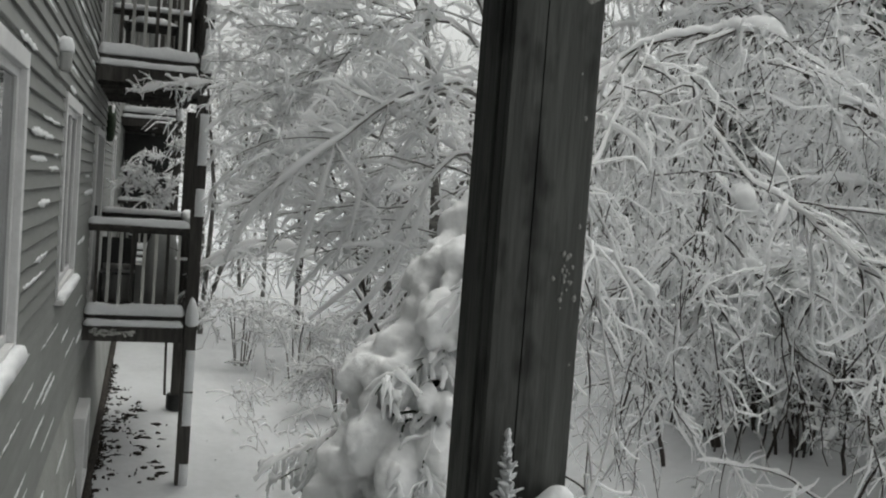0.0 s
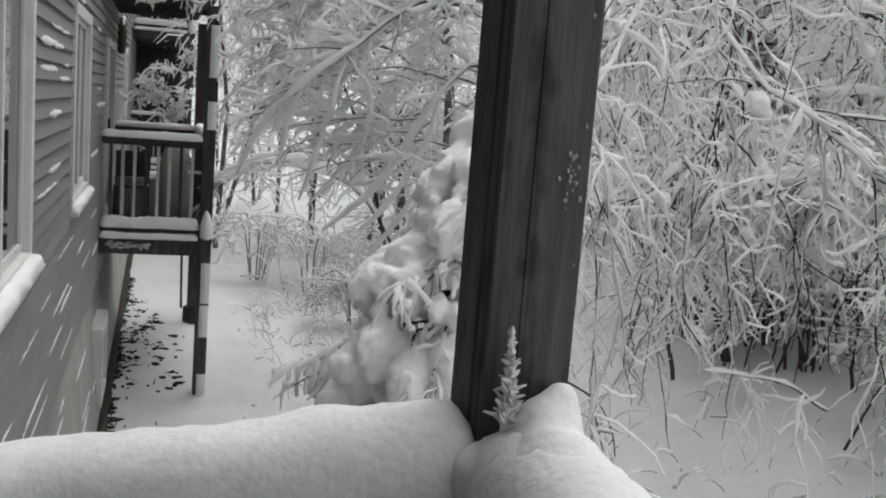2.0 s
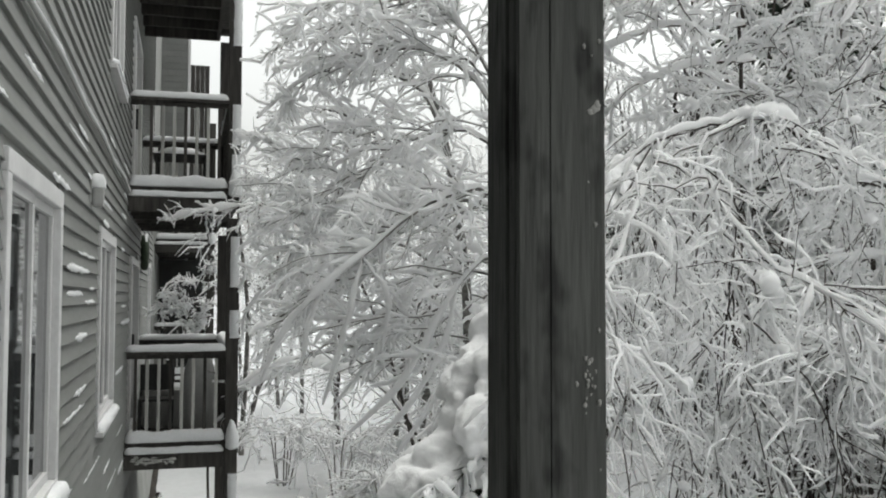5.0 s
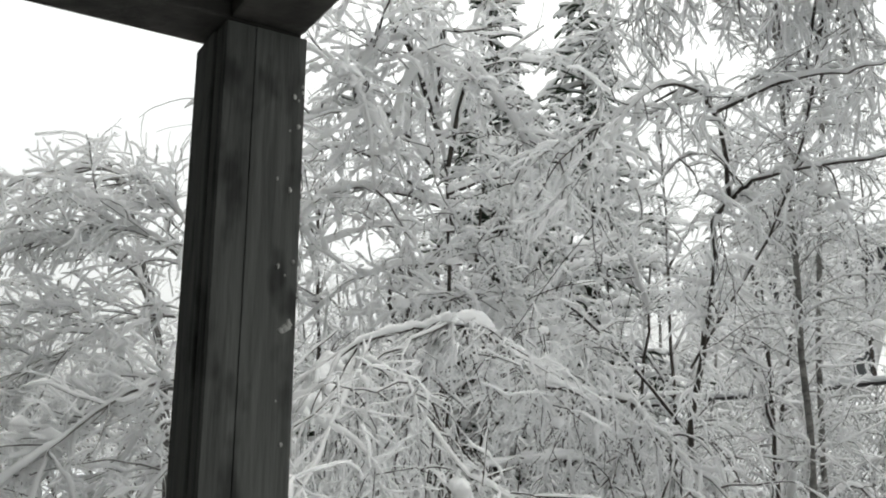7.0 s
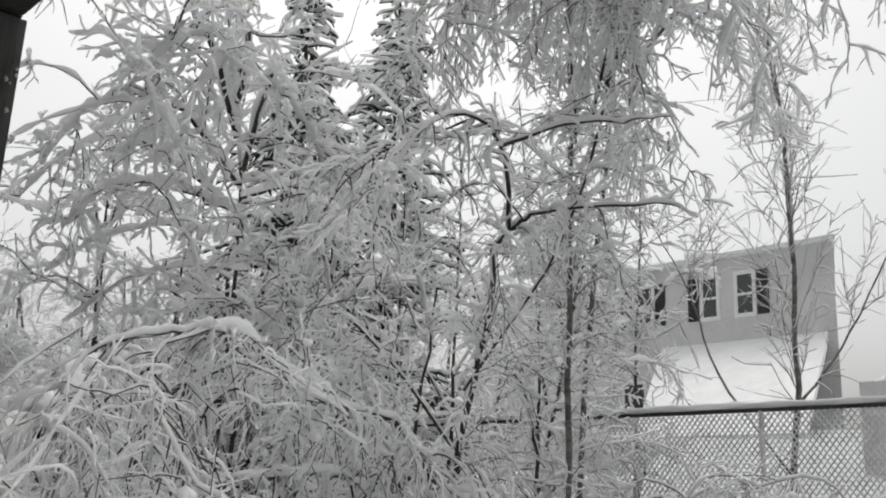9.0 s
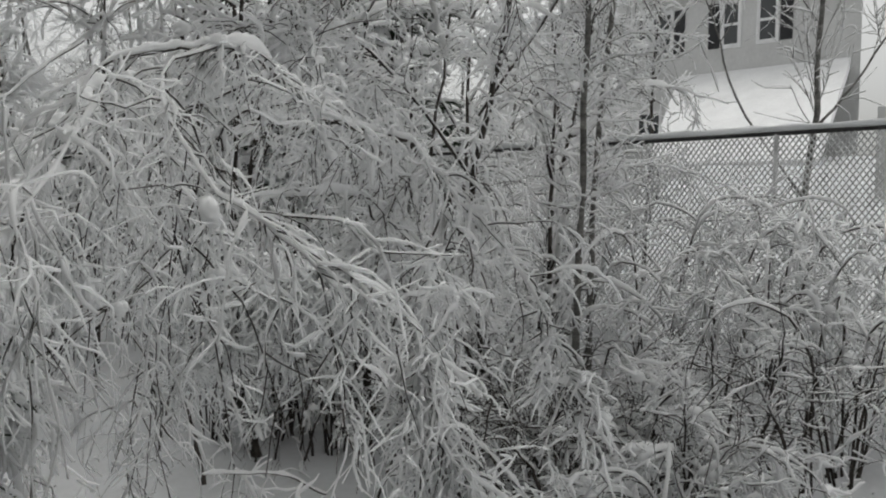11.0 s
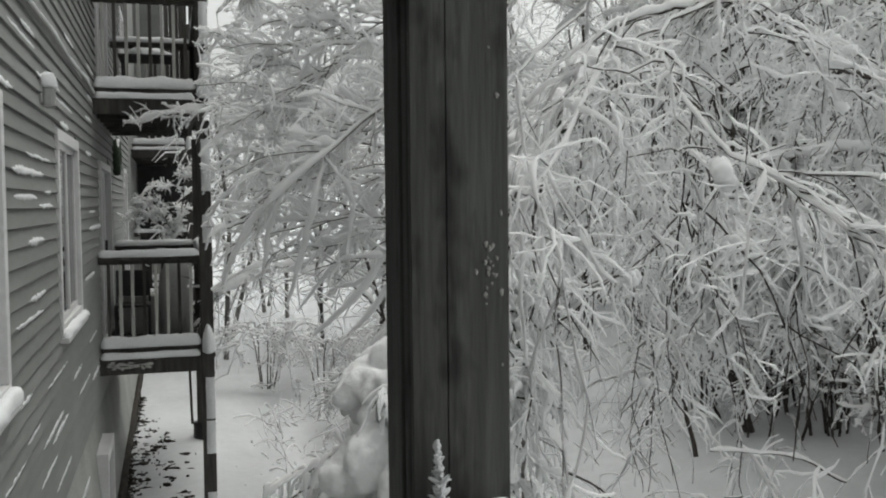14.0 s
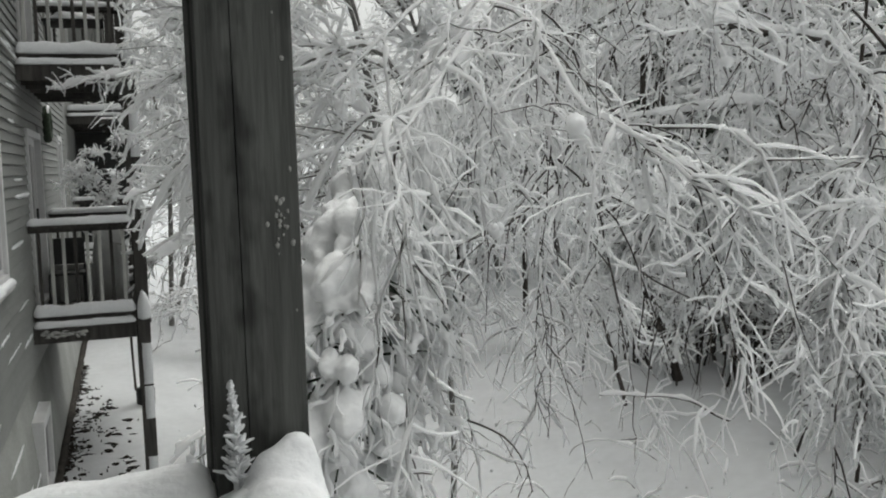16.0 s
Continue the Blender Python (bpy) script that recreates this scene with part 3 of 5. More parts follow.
def balcony(y0, y1, z, foot, seed, group="stacked balconies", posts_up=1.62):
    b = thing("balcony", "dark wooden balcony with snow on its rails and deck edge", "balcony", group=group)
    for k in range(22):
        a = y0 + k * (y1 - y0) / 22
        part("deck_board", box(0.0, 1.2, a + 0.004, a + (y1 - y0) / 22 - 0.004, z - 0.035, z, 0.004), WOOD, b)
    part("front_joist", box(0.02, 1.04, y0 - 0.045, y0 - 0.002, z - 0.17, z - 0.005), WOOD, b, "weathered rim joist with flaking paint")
    part("back_joist", box(0.02, 1.04, y1 + 0.002, y1 + 0.045, z - 0.17, z - 0.005), WOOD, b)
    part("side_joist", box(1.0, 1.045, y0, y1, z - 0.17, z - 0.04), WOOD, b)
    for k in range(1, 6):
        a = y0 + k * (y1 - y0) / 6
        part("joist", box(0.02, 1.0, a - 0.02, a + 0.02, z - 0.17, z - 0.04), WOOD, b)
    top = z + 2.5 if posts_up > 1 else z + 1.2
    for y in (y0, y1 - 0.1):
        low = foot if foot is not None else z - 0.1
        part("post", box(1.05, 1.185, y - 0.02, y + 0.12, low, top, 0.008), WOOD, b)
    rail_x(b, y0 + 0.02, 0.03, 1.05, z, 8, seed)
    rail_x(b, y1 - 0.06, 0.03, 1.05, z, 8, seed + 9)
    rail_y(b, 1.12, y0 + 0.12, y1 - 0.1, z, "side_railing", 22)
    child("rail_snow", snow_bar((1.12, y0 + 0.14, z + 1.07), (1.12, y1 - 0.12, z + 1.07), 0.16, 0.1, seed + 2, 40, 0.15), b)
    child("deck_edge_snow", snow_bar((0.03, y0 - 0.02, z), (1.04, y0 - 0.02, z), 0.1, 0.06, seed + 7, 30, 0.25), b, "ridge of snow along the deck edge")
    child("post_snow", snow_bar((1.06, y0 - 0.03, z + 0.05), (1.2, y0 - 0.03, z + 0.05), 0.16, 0.27, seed + 5, 10, 0.3), b)
    return b


def stuck_snow(parent, x0, x1, y, spans, seed):
    """Patches of wind-blown snow stuck on the face of a post."""
    for k, (a, c) in enumerate(spans):
        bm = bmesh.new()
        n = 10
        rows = []
        for i in range(n + 1):
            u = i / n
            z = a + (c - a) * u
            edge = 0.012 * noise.noise((seed * 3.1 + k, u * 6, 0))
            e2 = 0.012 * noise.noise((seed * 3.1 + k, u * 6, 5))
            t = 0.002 + 0.022 * (min(u, 1 - u) * 2 + 0.2) ** 0.5
            rows.append([bm.verts.new((x, yy, z)) for x, yy in ((x0 - 0.004 + abs(edge), y), (x0 + 0.02 + edge, y - t), ((x0 + x1) / 2, y - t * 1.2), (x1 - 0.02 + e2, y - t), (x1 + 0.002 - abs(e2), y))])
        for r, s in zip(rows, rows[1:]):
            for j in range(4):
                bm.faces.new((r[j], r[j + 1], s[j + 1], s[j]))
        part("stuck_snow", bm, SNOW, parent, "", True)


BY, BY1 = 8.0, 11.1
low = balcony(BY, BY1, 0.0, -1.85, 3)
stuck_snow(low, 1.09, 1.185, BY - 0.02, [(-1.8, -1.5), (-1.08, -0.72), (-0.7, -0.25), (1.2, 1.5), (1.75, 2.3)], 1)
up = balcony(BY, BY1, 2.72, None, 11)
stuck_snow(up, 1.095, 1.185, BY - 0.02, [(2.75, 3.2), (3.3, 3.75), (4.4, 4.95)], 5)
top = balcony(BY, BY1, 5.44, None, 17)
far_low = balcony(17.5, 20.5, 0.0, -1.6, 23)
far_up = balcony(17.5, 20.5, 2.72, None, 29)
part("privacy_screen", box(0.03, 1.05, 20.3, 20.34, 0.05, 2.5), DARK, far_low, "dark screen closing the far end")
part("privacy_screen", box(0.03, 1.05, 20.3, 20.34, 2.77, 4.1), DARK, far_up, "dark screen closing the far end")
foot = thing("post_footing", "dark concrete footing tube capped with snow", "footing", at=(1.12, BY1 - 0.04, -1.7))
bag = Bag()
bag.tubes(np.array([[(0, 0, -0.2), (0, 0, 0.1), (0, 0, 0.28), (0, 0, 0.3), (0, 0, 0.3)]], float), np.array([[0.125, 0.125, 0.125, 0.115, 0.002]]), 18)
child("tube", bag.mesh("tube", DARK), foot)

# ---------------------------------------------------------------- the balcony that the camera stands on
own = thing("near_balcony", "dark grey wooden balcony with thick snow on its handrails", "balcony")
PX0, PX1, PY0, PY1 = 1.11, 1.25, -1.32, -1.18
post = bmesh.new()
box(PX0 + 0.012, PX1, PY0 + 0.012, PY1, -0.2, 2.44, 0.004, post)
post_ob = part("post", post, POSTWOOD, own, "dark grey stained corner post with worn paint spots")
part("face_board", box(PX0 + 0.052, PX1 + 0.002, PY0 - 0.006, PY0 + 0.011, -0.15, 2.43, 0.0015), POSTWOOD, post_ob)
part("face_board", box(PX0 + 0.001, PX0 + 0.0513, PY0 - 0.0045, PY0 + 0.011, -0.15, 2.43, 0.0015), POSTWOOD, post_ob)
part("face_board", box(PX0 - 0.004, PX0 + 0.011, PY0 + 0.045, PY1 + 0.002, -0.15, 2.43, 0.004), POSTWOOD, post_ob)
part("face_board", box(PX0 + 0.0, PX0 + 0.011, PY0 + 0.012, PY0 + 0.0438, -0.15, 2.43, 0.004), POSTWOOD, post_ob)
part("beam", box(-0.0, PX1, PY0 + 0.01, PY1 - 0.01, 2.44, 2.66), WOOD, own)
part("beam", box(PX0 + 0.01, PX1 - 0.0, -4.2, PY0 + 0.008, 2.442, 2.66), WOOD, own)
for k in range(24):
    a = -4.2 + k * 3.02 / 24
    part("deck_board", box(0.0, PX1, a, a + 0.12, -0.035, 0.0, 0.004), WOOD, own)
for k in range(24):
    a = -4.2 + k * 3.02 / 24
    part("ceiling_board", box(0.0, PX1 + 0.05, a, a + 0.122, 2.665, 2.7, 0.004), WOOD, own)
cap = part("handrail", box(0.03, PX0, -1.32, -1.18, 0.965, 1.0), WOOD, own)
part("bottom_rail", box(0.03, PX0, -1.27, -1.23, 0.07, 0.15), WOOD, cap)
for k in range(8):
    x = 0.1 + k * 0.125
    part("baluster", box(x - 0.018, x + 0.018, -1.27, -1.234, 0.15, 0.965, 0.003), WOOD, cap)
side = part("handrail", box(PX0 - 0.0, PX1, -4.2, PY0 - 0.008, 0.965, 1.0), WOOD, own)
part("bottom_rail", box(1.16, 1.2, -4.2, PY0 - 0.008, 0.07, 0.15), WOOD, side)
for k in range(22):
    y = -4.1 + k * 0.125
    part("baluster", box(1.162, 1.198, y - 0.018, y + 0.018, 0.15, 0.965, 0.003), WOOD, side)
child("rail_snow", snow_bar((0.02, -1.255, 0.985), (1.15, -1.255, 1.0), 0.2, 0.135, 6, 60, 0.12, 0.0, 0.35), cap, "thick rounded snow on the handrail")
child("rail_snow", snow_bar((1.18, -4.2, 1.0), (1.18, PY0 + 0.03, 1.0), 0.22, 0.135, 9, 90, 0.12), side, "thick rounded snow on the handrail")
rng = np.random.default_rng(12)
heap = bmesh.new()
for c, r in (((1.2, -1.37, 1.05), (0.075, 0.06, 0.13)), ((1.19, -1.45, 1.03), (0.1, 0.12, 0.12)), ((1.225, -1.36, 1.1), (0.04, 0.04, 0.1)), ((1.12, -1.35, 1.03), (0.06, 0.05, 0.07))):
    made = bmesh.ops.create_icosphere(heap, subdivisions=4, radius=1.0)
    for v in made["verts"]:
        n = v.co.normalized()
        d = 1 + 0.1 * noise.noise(n * 2 + Vector(c) * 9) + 0.04 * noise.noise(n * 6)
        v.co = Vector((c[0] + n.x * r[0] * d, c[1] + n.y * r[1] * d, c[2] + n.z * r[2] * d))
flecks = Bag()
k = 34
fz = np.concatenate([rng.normal(1.5, 0.022, 16), rng.uniform(1.3, 2.4, 18)])
fx = np.concatenate([rng.normal(1.222, 0.01, 16), rng.normal(1.228, 0.012, 18)])
flecks.lumps(np.stack([np.clip(fx, 1.18, 1.248), np.full(k, PY0 - 0.007), fz], -1), rng.uniform(0.0013, 0.0038, (k, 1)) * np.array([[1, 0.6, 1.3]]), rng, 0.3)
flecks.lumps(np.array([[1.236, PY0 - 0.006, 1.93], [1.228, PY0 - 0.006, 1.926], [1.24, PY0 - 0.006, 1.936]]), np.array([[0.008, 0.002, 0.007], [0.006, 0.002, 0.005], [0.006, 0.002, 0.008]]), rng, 0.3)
tagged(child("snow_fleck", flecks.mesh("snow_fleck", PALEWOOD), post_ob, "specks of snow and chipped paint"), kind="stuff")
hp = part("drifted_snow", heap, SNOW, own, "snow drifted up against the post", True)
melt(hp, 0.01, 0.009, 14)

sprig = thing("frosted_sprig", "small dead sprig coated in frost beside the post", "plant", at=(1.136, -1.36, 1.11))
bag = Bag()
S = spline([(0.0, 0, 0), (0.002, -0.01, 0.08), (-0.004, -0.01, 0.17)], 12)[None]
bag.tubes(S, np.linspace(0.006, 0.004, 12)[None], 6)
at_, along, side_, u = spread(S, None, 150, rng, 0.05, 1.0)
N_ = grow(at_, unit(along + side_), 0.034 * (1.15 - u) * rng.uniform(0.5, 1.2, 150), 4, np.full(150, 0.2), rng, 0.2)
bag.tubes(N_, np.array([[0.0026, 0.0032, 0.003, 0.0015]]) * rng.uniform(0.7, 1.3, (150, 1)), 5)
child("frosted_stem", bag.mesh("frosted_stem", SNOW), sprig)

litter = thing("leaf_litter", "bare soil and dead leaves showing through thin snow by the wall", "leaf litter", "stuff")
bag = Bag()
n = 620
clot = rng.normal(0, 1, (40, 2)) * np.array([0.3, 1.1])
pick = rng.integers(0, 40, 280)
ly = np.concatenate([9.6 + clot[pick, 1] + rng.normal(0, 0.16, 280), rng.uniform(6.5, 14, 340)])
lx = np.concatenate([0.16 + np.abs(clot[pick, 0] + rng.normal(0, 0.07, 280)), rng.uniform(0.14, 0.24, 340)])
lz = ground_z(lx, ly)
for i in range(n):
    x, y = lx[i], ly[i]
    lz[i] += 0.06 * noise.noise((x * 0.7, y * 0.7, 3)) + 0.035 * noise.noise((x * 2.3, y * 2.3, 7))
bag.lumps(np.stack([lx, ly, lz + 0.005], -1), np.stack([0.006 + 0.07 * rng.random(n) ** 3.2, 0.006 + 0.06 * rng.random(n) ** 3.2, rng.uniform(0.005, 0.02, n)], -1), rng, 0.5)
child("litter", bag.mesh("litter", SOIL), litter)
strip = thing("drip_edge", "dark strip of soil along the foot of the wall", "ground", "structure")
bag = Bag()
sy = np.linspace(-3, 21, 90)
sz = ground_z(np.full(90, 0.15), sy) + 0.03
bag.tubes(np.stack([np.full(90, 0.15) + rng.normal(0, 0.006, 90), sy, sz], -1)[None], (0.045 + 0.015 * rng.random(90))[None], 6)
child("soil", bag.mesh("soil", SOIL), strip)


# ---------------------------------------------------------------- things on the other balconies
def loft(profile, into=None):
    """A closed body from rounded cross-sections: (z, half width, half depth, x shift)."""
    bm = into or bmesh.new()
    seg, rings = 20, []
    for z, w, d, sx in profile:
        rings.append([bm.verts.new((sx + w * (1 if math.cos(a) > 0 else -1) * abs(math.cos(a)) ** 0.5, d * (1 if math.sin(a) > 0 else -1) * abs(math.sin(a)) ** 0.5, z))
                      for a in (2 * math.pi * (k + 0.5) / seg for k in range(seg))])
    for r, q in zip(rings, rings[1:]):
        for k in range(seg):
            bm.faces.new((r[k], r[(k + 1) % seg], q[(k + 1) % seg], q[k]))
    bm.faces.new(rings[0][::-1]), bm.faces.new(rings[-1])
    return bm


chest = thing("storage_box", "grey plastic storage box with snow on its lid", "box", at=(0.52, 10.2, 0.0))
part("body", loft([(0.0, 0.4, 0.22, 0), (0.02, 0.41, 0.23, 0), (0.42, 0.42, 0.24, 0)]), GREYBOX, chest)
part("lid", loft([(0.42, 0.435, 0.255, 0), (0.47, 0.435, 0.255, 0), (0.49, 0.4, 0.22, 0)]), GREYBOX, chest)
for x in (-0.27, -0.09, 0.09, 0.27):
    part("rib", box(x - 0.012, x + 0.012, -0.25, -0.228, 0.03, 0.41, 0.004), GREYBOX, chest)
child("lid_snow", snow_bar((-0.3, 0, 0.485), (0.36, 0, 0.485), 0.3, 0.06, 4, 16, 0.3), chest)

grill = thing("covered_grill", "barbecue under a grey weather cover", "grill", at=(0.8, 9.3, 0.0))
part("cover", loft([(0.05, 0.2, 0.24, 0), (0.3, 0.19, 0.23, 0.005), (0.62, 0.2, 0.25, 0), (0.8, 0.17, 0.21, 0), (0.95, 0.12, 0.15, 0.01), (1.0, 0.05, 0.06, 0.01)]), GREYBOX, grill, "grey fabric cover", True)
for x, y in ((-0.15, -0.18), (0.15, -0.18), (-0.15, 0.18), (0.15, 0.18)):
    part("leg", box(x - 0.02, x + 0.02, y - 0.02, y + 0.02, 0.0, 0.08, 0.004), DARK, grill)

chair = thing("folding_chair", "black folding chair beside the patio door", "chair", at=(0.3, 9.5, 0.0))
part("seat", box(-0.2, 0.2, -0.2, 0.2, 0.4, 0.43, 0.01), DARK, chair)
part("backrest", box(-0.2, 0.2, 0.2, 0.225, 0.5, 0.82, 0.01), DARK, chair)
for x in (-0.19, 0.19):
    for y in (-0.19, 0.21):
        part("leg", box(x - 0.012, x + 0.012, y - 0.012, y + 0.012, 0.0, 0.4 if y < 0 else 0.5, 0.003), DARK, chair)

table = thing("patio_table", "small dark patio table with snow on top", "table", at=(0.55, 9.4, 2.72))
part("top", box(-0.33, 0.33, -0.3, 0.3, 0.6, 0.63, 0.008), DARK, table)
for x in (-0.28, 0.28):
    for y in (-0.25, 0.25):
        part("leg", box(x - 0.018, x + 0.018, y - 0.018, y + 0.018, 0.0, 0.6, 0.004), DARK, table)
child("top_snow", snow_bar((-0.3, 0, 0.63), (0.3, 0, 0.63), 0.5, 0.1, 9, 14, 0.25), table)

wreath = thing("wreath", "dark evergreen wreath dusted with snow on the wall", "wreath", at=(0.06, 11.4, 2.27))
a = np.linspace(0, 2 * np.pi, 25)
bag = Bag()
bag.tubes(np.stack([0 * a, 0.2 * np.cos(a), 0.2 * np.sin(a)], -1)[None], np.full((1, 25), 0.05) + 0.012 * rng.random((1, 25)), 8)
child("ring", bag.mesh("ring", NEEDLE), wreath)
bag = Bag()
b = np.linspace(0.3, 2.8, 14)
bag.tubes(np.stack([0.02 + 0 * b, 0.2 * np.cos(b), 0.2 * np.sin(b) + 0.035], -1)[None], np.full((1, 14), 0.03) * (0.6 + 0.5 * rng.random((1, 14))), 6)
child("snow", bag.mesh("snow", SNOW), wreath)

# wing of the house that closes the row beyond the far balcony
wing = thing("wall_north", "grey end wall of the house with a dark boarded screen", "wall", "structure")
part("wall_core", box(0.0, 0.66, 20.75, 21.0, -1.9, 9.0, 0), SIDING, wing)
for k in range(60):
    z = -0.3 + k * 0.15
    part("siding_board", box(0.0, 0.66, 20.73, 20.748, z, z + 0.143, 0), SIDING, wing)
part("corner_trim", box(0.6, 0.664, 20.7, 20.728, -0.3, 9.0, 0.004), TRIM, wing)
for k in range(4):
    x = 0.668 + k * 0.11
    part("screen_board", box(x, x + 0.106, 20.75, 20.79, -1.9, 7.18, 0.004), WOOD, wing, "dark upright board")

# flaking paint and rime on the rim joist
bag = Bag()
n = 40
bag.lumps(np.stack([rng.uniform(0.1, 0.55, n), np.full(n, BY - 0.047), rng.normal(-0.08, 0.02, n)], -1), np.stack([rng.uniform(0.01, 0.05, n), np.full(n, 0.003), rng.uniform(0.004, 0.014, n)], -1), rng, 0.4)
tagged(child("stuck_rime", bag.mesh("stuck_rime", PALEWOOD), low), kind="stuff")

# ---------------------------------------------------------------- trees and shrubs
ALDER_A = [([(7.96, 4.06, -0.41), (7.35, 3.62, 0.73), (6.33, 2.86, 1.67), (5.00, 1.88, 2.16), (4.38, 1.61, 2.22), (3.76, 1.32, 2.25), (3.16, 0.97, 2.40), (2.86, 0.91, 2.40)], 0.0279, 0.0124),
           ([(2.86, 0.91, 2.40), (2.60, 0.83, 2.33), (2.34, 0.75, 2.22), (2.23, 0.65, 2.10), (2.19, 0.63, 1.98)], 0.01116, 0.0031),
           ([(2.99, 0.94, 2.43), (2.56, 0.64, 2.24), (2.37, 0.22, 1.97), (2.27, -0.23, 1.75), (2.31, -0.42, 1.66), (2.44, -0.51, 1.53), (2.57, -0.55, 1.40)], 0.0062, 0.0025),
           ([(7.77, 3.95, 0.11), (5.81, 2.66, 1.40), (4.74, 2.01, 1.59), (4.47, 1.97, 1.45), (4.21, 2.03, 1.35), (3.95, 2.20, 1.25), (3.67, 2.33, 0.94)], 0.0186, 0.00496)]
ALDER_B = [([(5.00, 1.88, 2.16), (4.79, 1.82, 1.93), (4.61, 1.85, 1.70), (4.43, 1.74, 1.84), (4.16, 1.69, 1.86), (3.81, 1.70, 1.82), (3.44, 1.70, 1.78)], 0.01116, 0.0031),
           ([(2.48, 0.78, 2.29), (2.10, 0.23, 1.99), (1.69, -0.34, 1.65), (1.60, -0.38, 1.62), (1.53, -0.41, 1.58)], 0.0045, 0.0018),
           ([(1.69, -0.34, 1.65), (1.67, -0.33, 1.55), (1.69, -0.29, 1.46), (1.66, -0.24, 1.33)], 0.00434, 0.00186),
           ([(2.73, 0.87, 2.36), (2.44, 0.92, 2.26), (2.16, 0.85, 2.08)], 0.005, 0.002)]
ALDER_C = [([(6.33, 2.86, 1.58), (4.51, 1.15, 1.52), (3.88, 0.61, 1.13), (3.83, 0.49, 0.93), (3.79, 0.31, 0.66), (3.85, 0.01, 0.40)], 0.00744, 0.00248),
           ([(3.83, 0.49, 0.93), (3.61, 0.61, 0.65), (3.40, 0.60, 0.52), (3.27, 0.64, 0.35)], 0.00434, 0.00186),
           ([(5.00, 1.88, 2.16), (4.94, 1.42, 1.82), (4.86, 0.93, 1.52), (4.86, 0.60, 1.11), (4.85, 0.37, 0.73)], 0.00868, 0.00248)]
ALDER_D = [([(3.40, 1.30, 2.39), (3.22, 1.79, 2.16), (3.22, 2.05, 1.78), (3.25, 2.25, 1.30), (3.22, 2.32, 0.9)], 0.009, 0.003),
           ([(3.66, 1.38, 2.31), (3.53, 1.84, 2.19), (3.54, 2.11, 1.73), (3.54, 2.31, 1.25)], 0.009, 0.003),
           ([(4.02, 1.51, 2.23), (3.85, 1.88, 2.19), (3.92, 2.23, 1.63), (3.89, 2.4, 1.2)], 0.009, 0.003),
           ([(2.96, 0.98, 2.38), (2.77, 1.45, 2.13), (2.73, 1.61, 1.75), (2.72, 1.72, 1.34), (2.71, 1.79, 0.93)], 0.008, 0.003)]
WHIP_A = [([(2.92, 1.46, 2.09), (2.64, 1.28, 1.91), (2.48, 1.25, 1.78), (2.44, 1.27, 1.62), (2.46, 1.26, 1.53), (2.39, 1.28, 1.35), (2.27, 1.30, 1.11), (2.18, 1.32, 0.99)], 0.004125, 0.0016),
          ([(3.07, 1.18, 1.60), (2.92, 1.15, 1.48), (2.76, 1.19, 1.04), (2.65, 1.21, 0.82), (2.50, 1.24, 0.65)], 0.00375, 0.0016),
          ([(2.12, 0.36, 2.23), (1.88, 0.16, 2.06), (1.70, 0.03, 1.91), (1.58, -0.03, 1.81)], 0.0045, 0.0016)]
BOWED_A = [([(3.39, 4.45, -1.75), (3.43, 4.53, 0.76), (3.25, 4.31, 2.09), (3.00, 3.99, 2.82)], 0.0255, 0.012),
           ([(3.16, 4.25, 2.00), (2.71, 3.84, 2.40), (2.16, 3.48, 2.27), (1.68, 3.20, 1.89), (1.44, 3.15, 1.71), (1.21, 3.17, 1.44), (1.07, 3.17, 1.13)], 0.018, 0.0048),
           ([(1.68, 3.20, 1.89), (1.61, 3.12, 1.61), (1.53, 3.12, 1.30), (1.43, 3.11, 0.99)], 0.009, 0.0032),
           ([(3.18, 4.25, 1.57), (2.70, 3.67, 1.93), (2.31, 3.27, 1.71), (2.10, 3.22, 1.36), (1.84, 3.15, 1.02), (1.59, 3.17, 0.80)], 0.0165, 0.004)]
BOWED_B = [([(3.23, 4.32, 2.09), (2.90, 4.72, 2.41), (2.64, 5.21, 2.46), (2.28, 5.61, 2.39), (1.97, 5.84, 2.65), (1.60, 6.15, 2.95), (1.22, 6.36, 3.16)], 0.0225, 0.0064),
           ([(2.28, 5.61, 2.39), (1.94, 5.66, 2.41), (1.56, 5.82, 2.38), (1.28, 6.04, 2.48), (1.09, 6.13, 2.66)], 0.012, 0.004),
           ([(3.07, 4.13, 2.50), (2.76, 4.28, 2.88), (2.38, 4.38, 2.89), (2.04, 4.39, 2.66), (1.66, 4.40, 2.27), (1.42, 4.46, 1.89), (1.24, 4.48, 1.56)], 0.0165, 0.004),
           ([(3.01, 4.02, 2.66), (2.70, 4.11, 3.25), (2.31, 4.26, 3.51), (1.87, 4.46, 3.48), (1.43, 4.68, 3.28), (1.14, 4.86, 3.03)], 0.018, 0.0048)]
BOWED_C = [([(3.00, 3.99, 2.82), (2.71, 4.15, 3.51), (2.45, 4.33, 3.87), (2.11, 4.57, 4.04), (1.71, 4.87, 3.99), (1.38, 5.18, 3.77)], 0.0165, 0.0048),
           ([(3.23, 4.31, 1.05), (2.80, 3.85, 1.41), (2.48, 3.63, 1.26), (2.21, 3.47, 0.94), (1.94, 3.38, 0.63)], 0.0135, 0.004)]
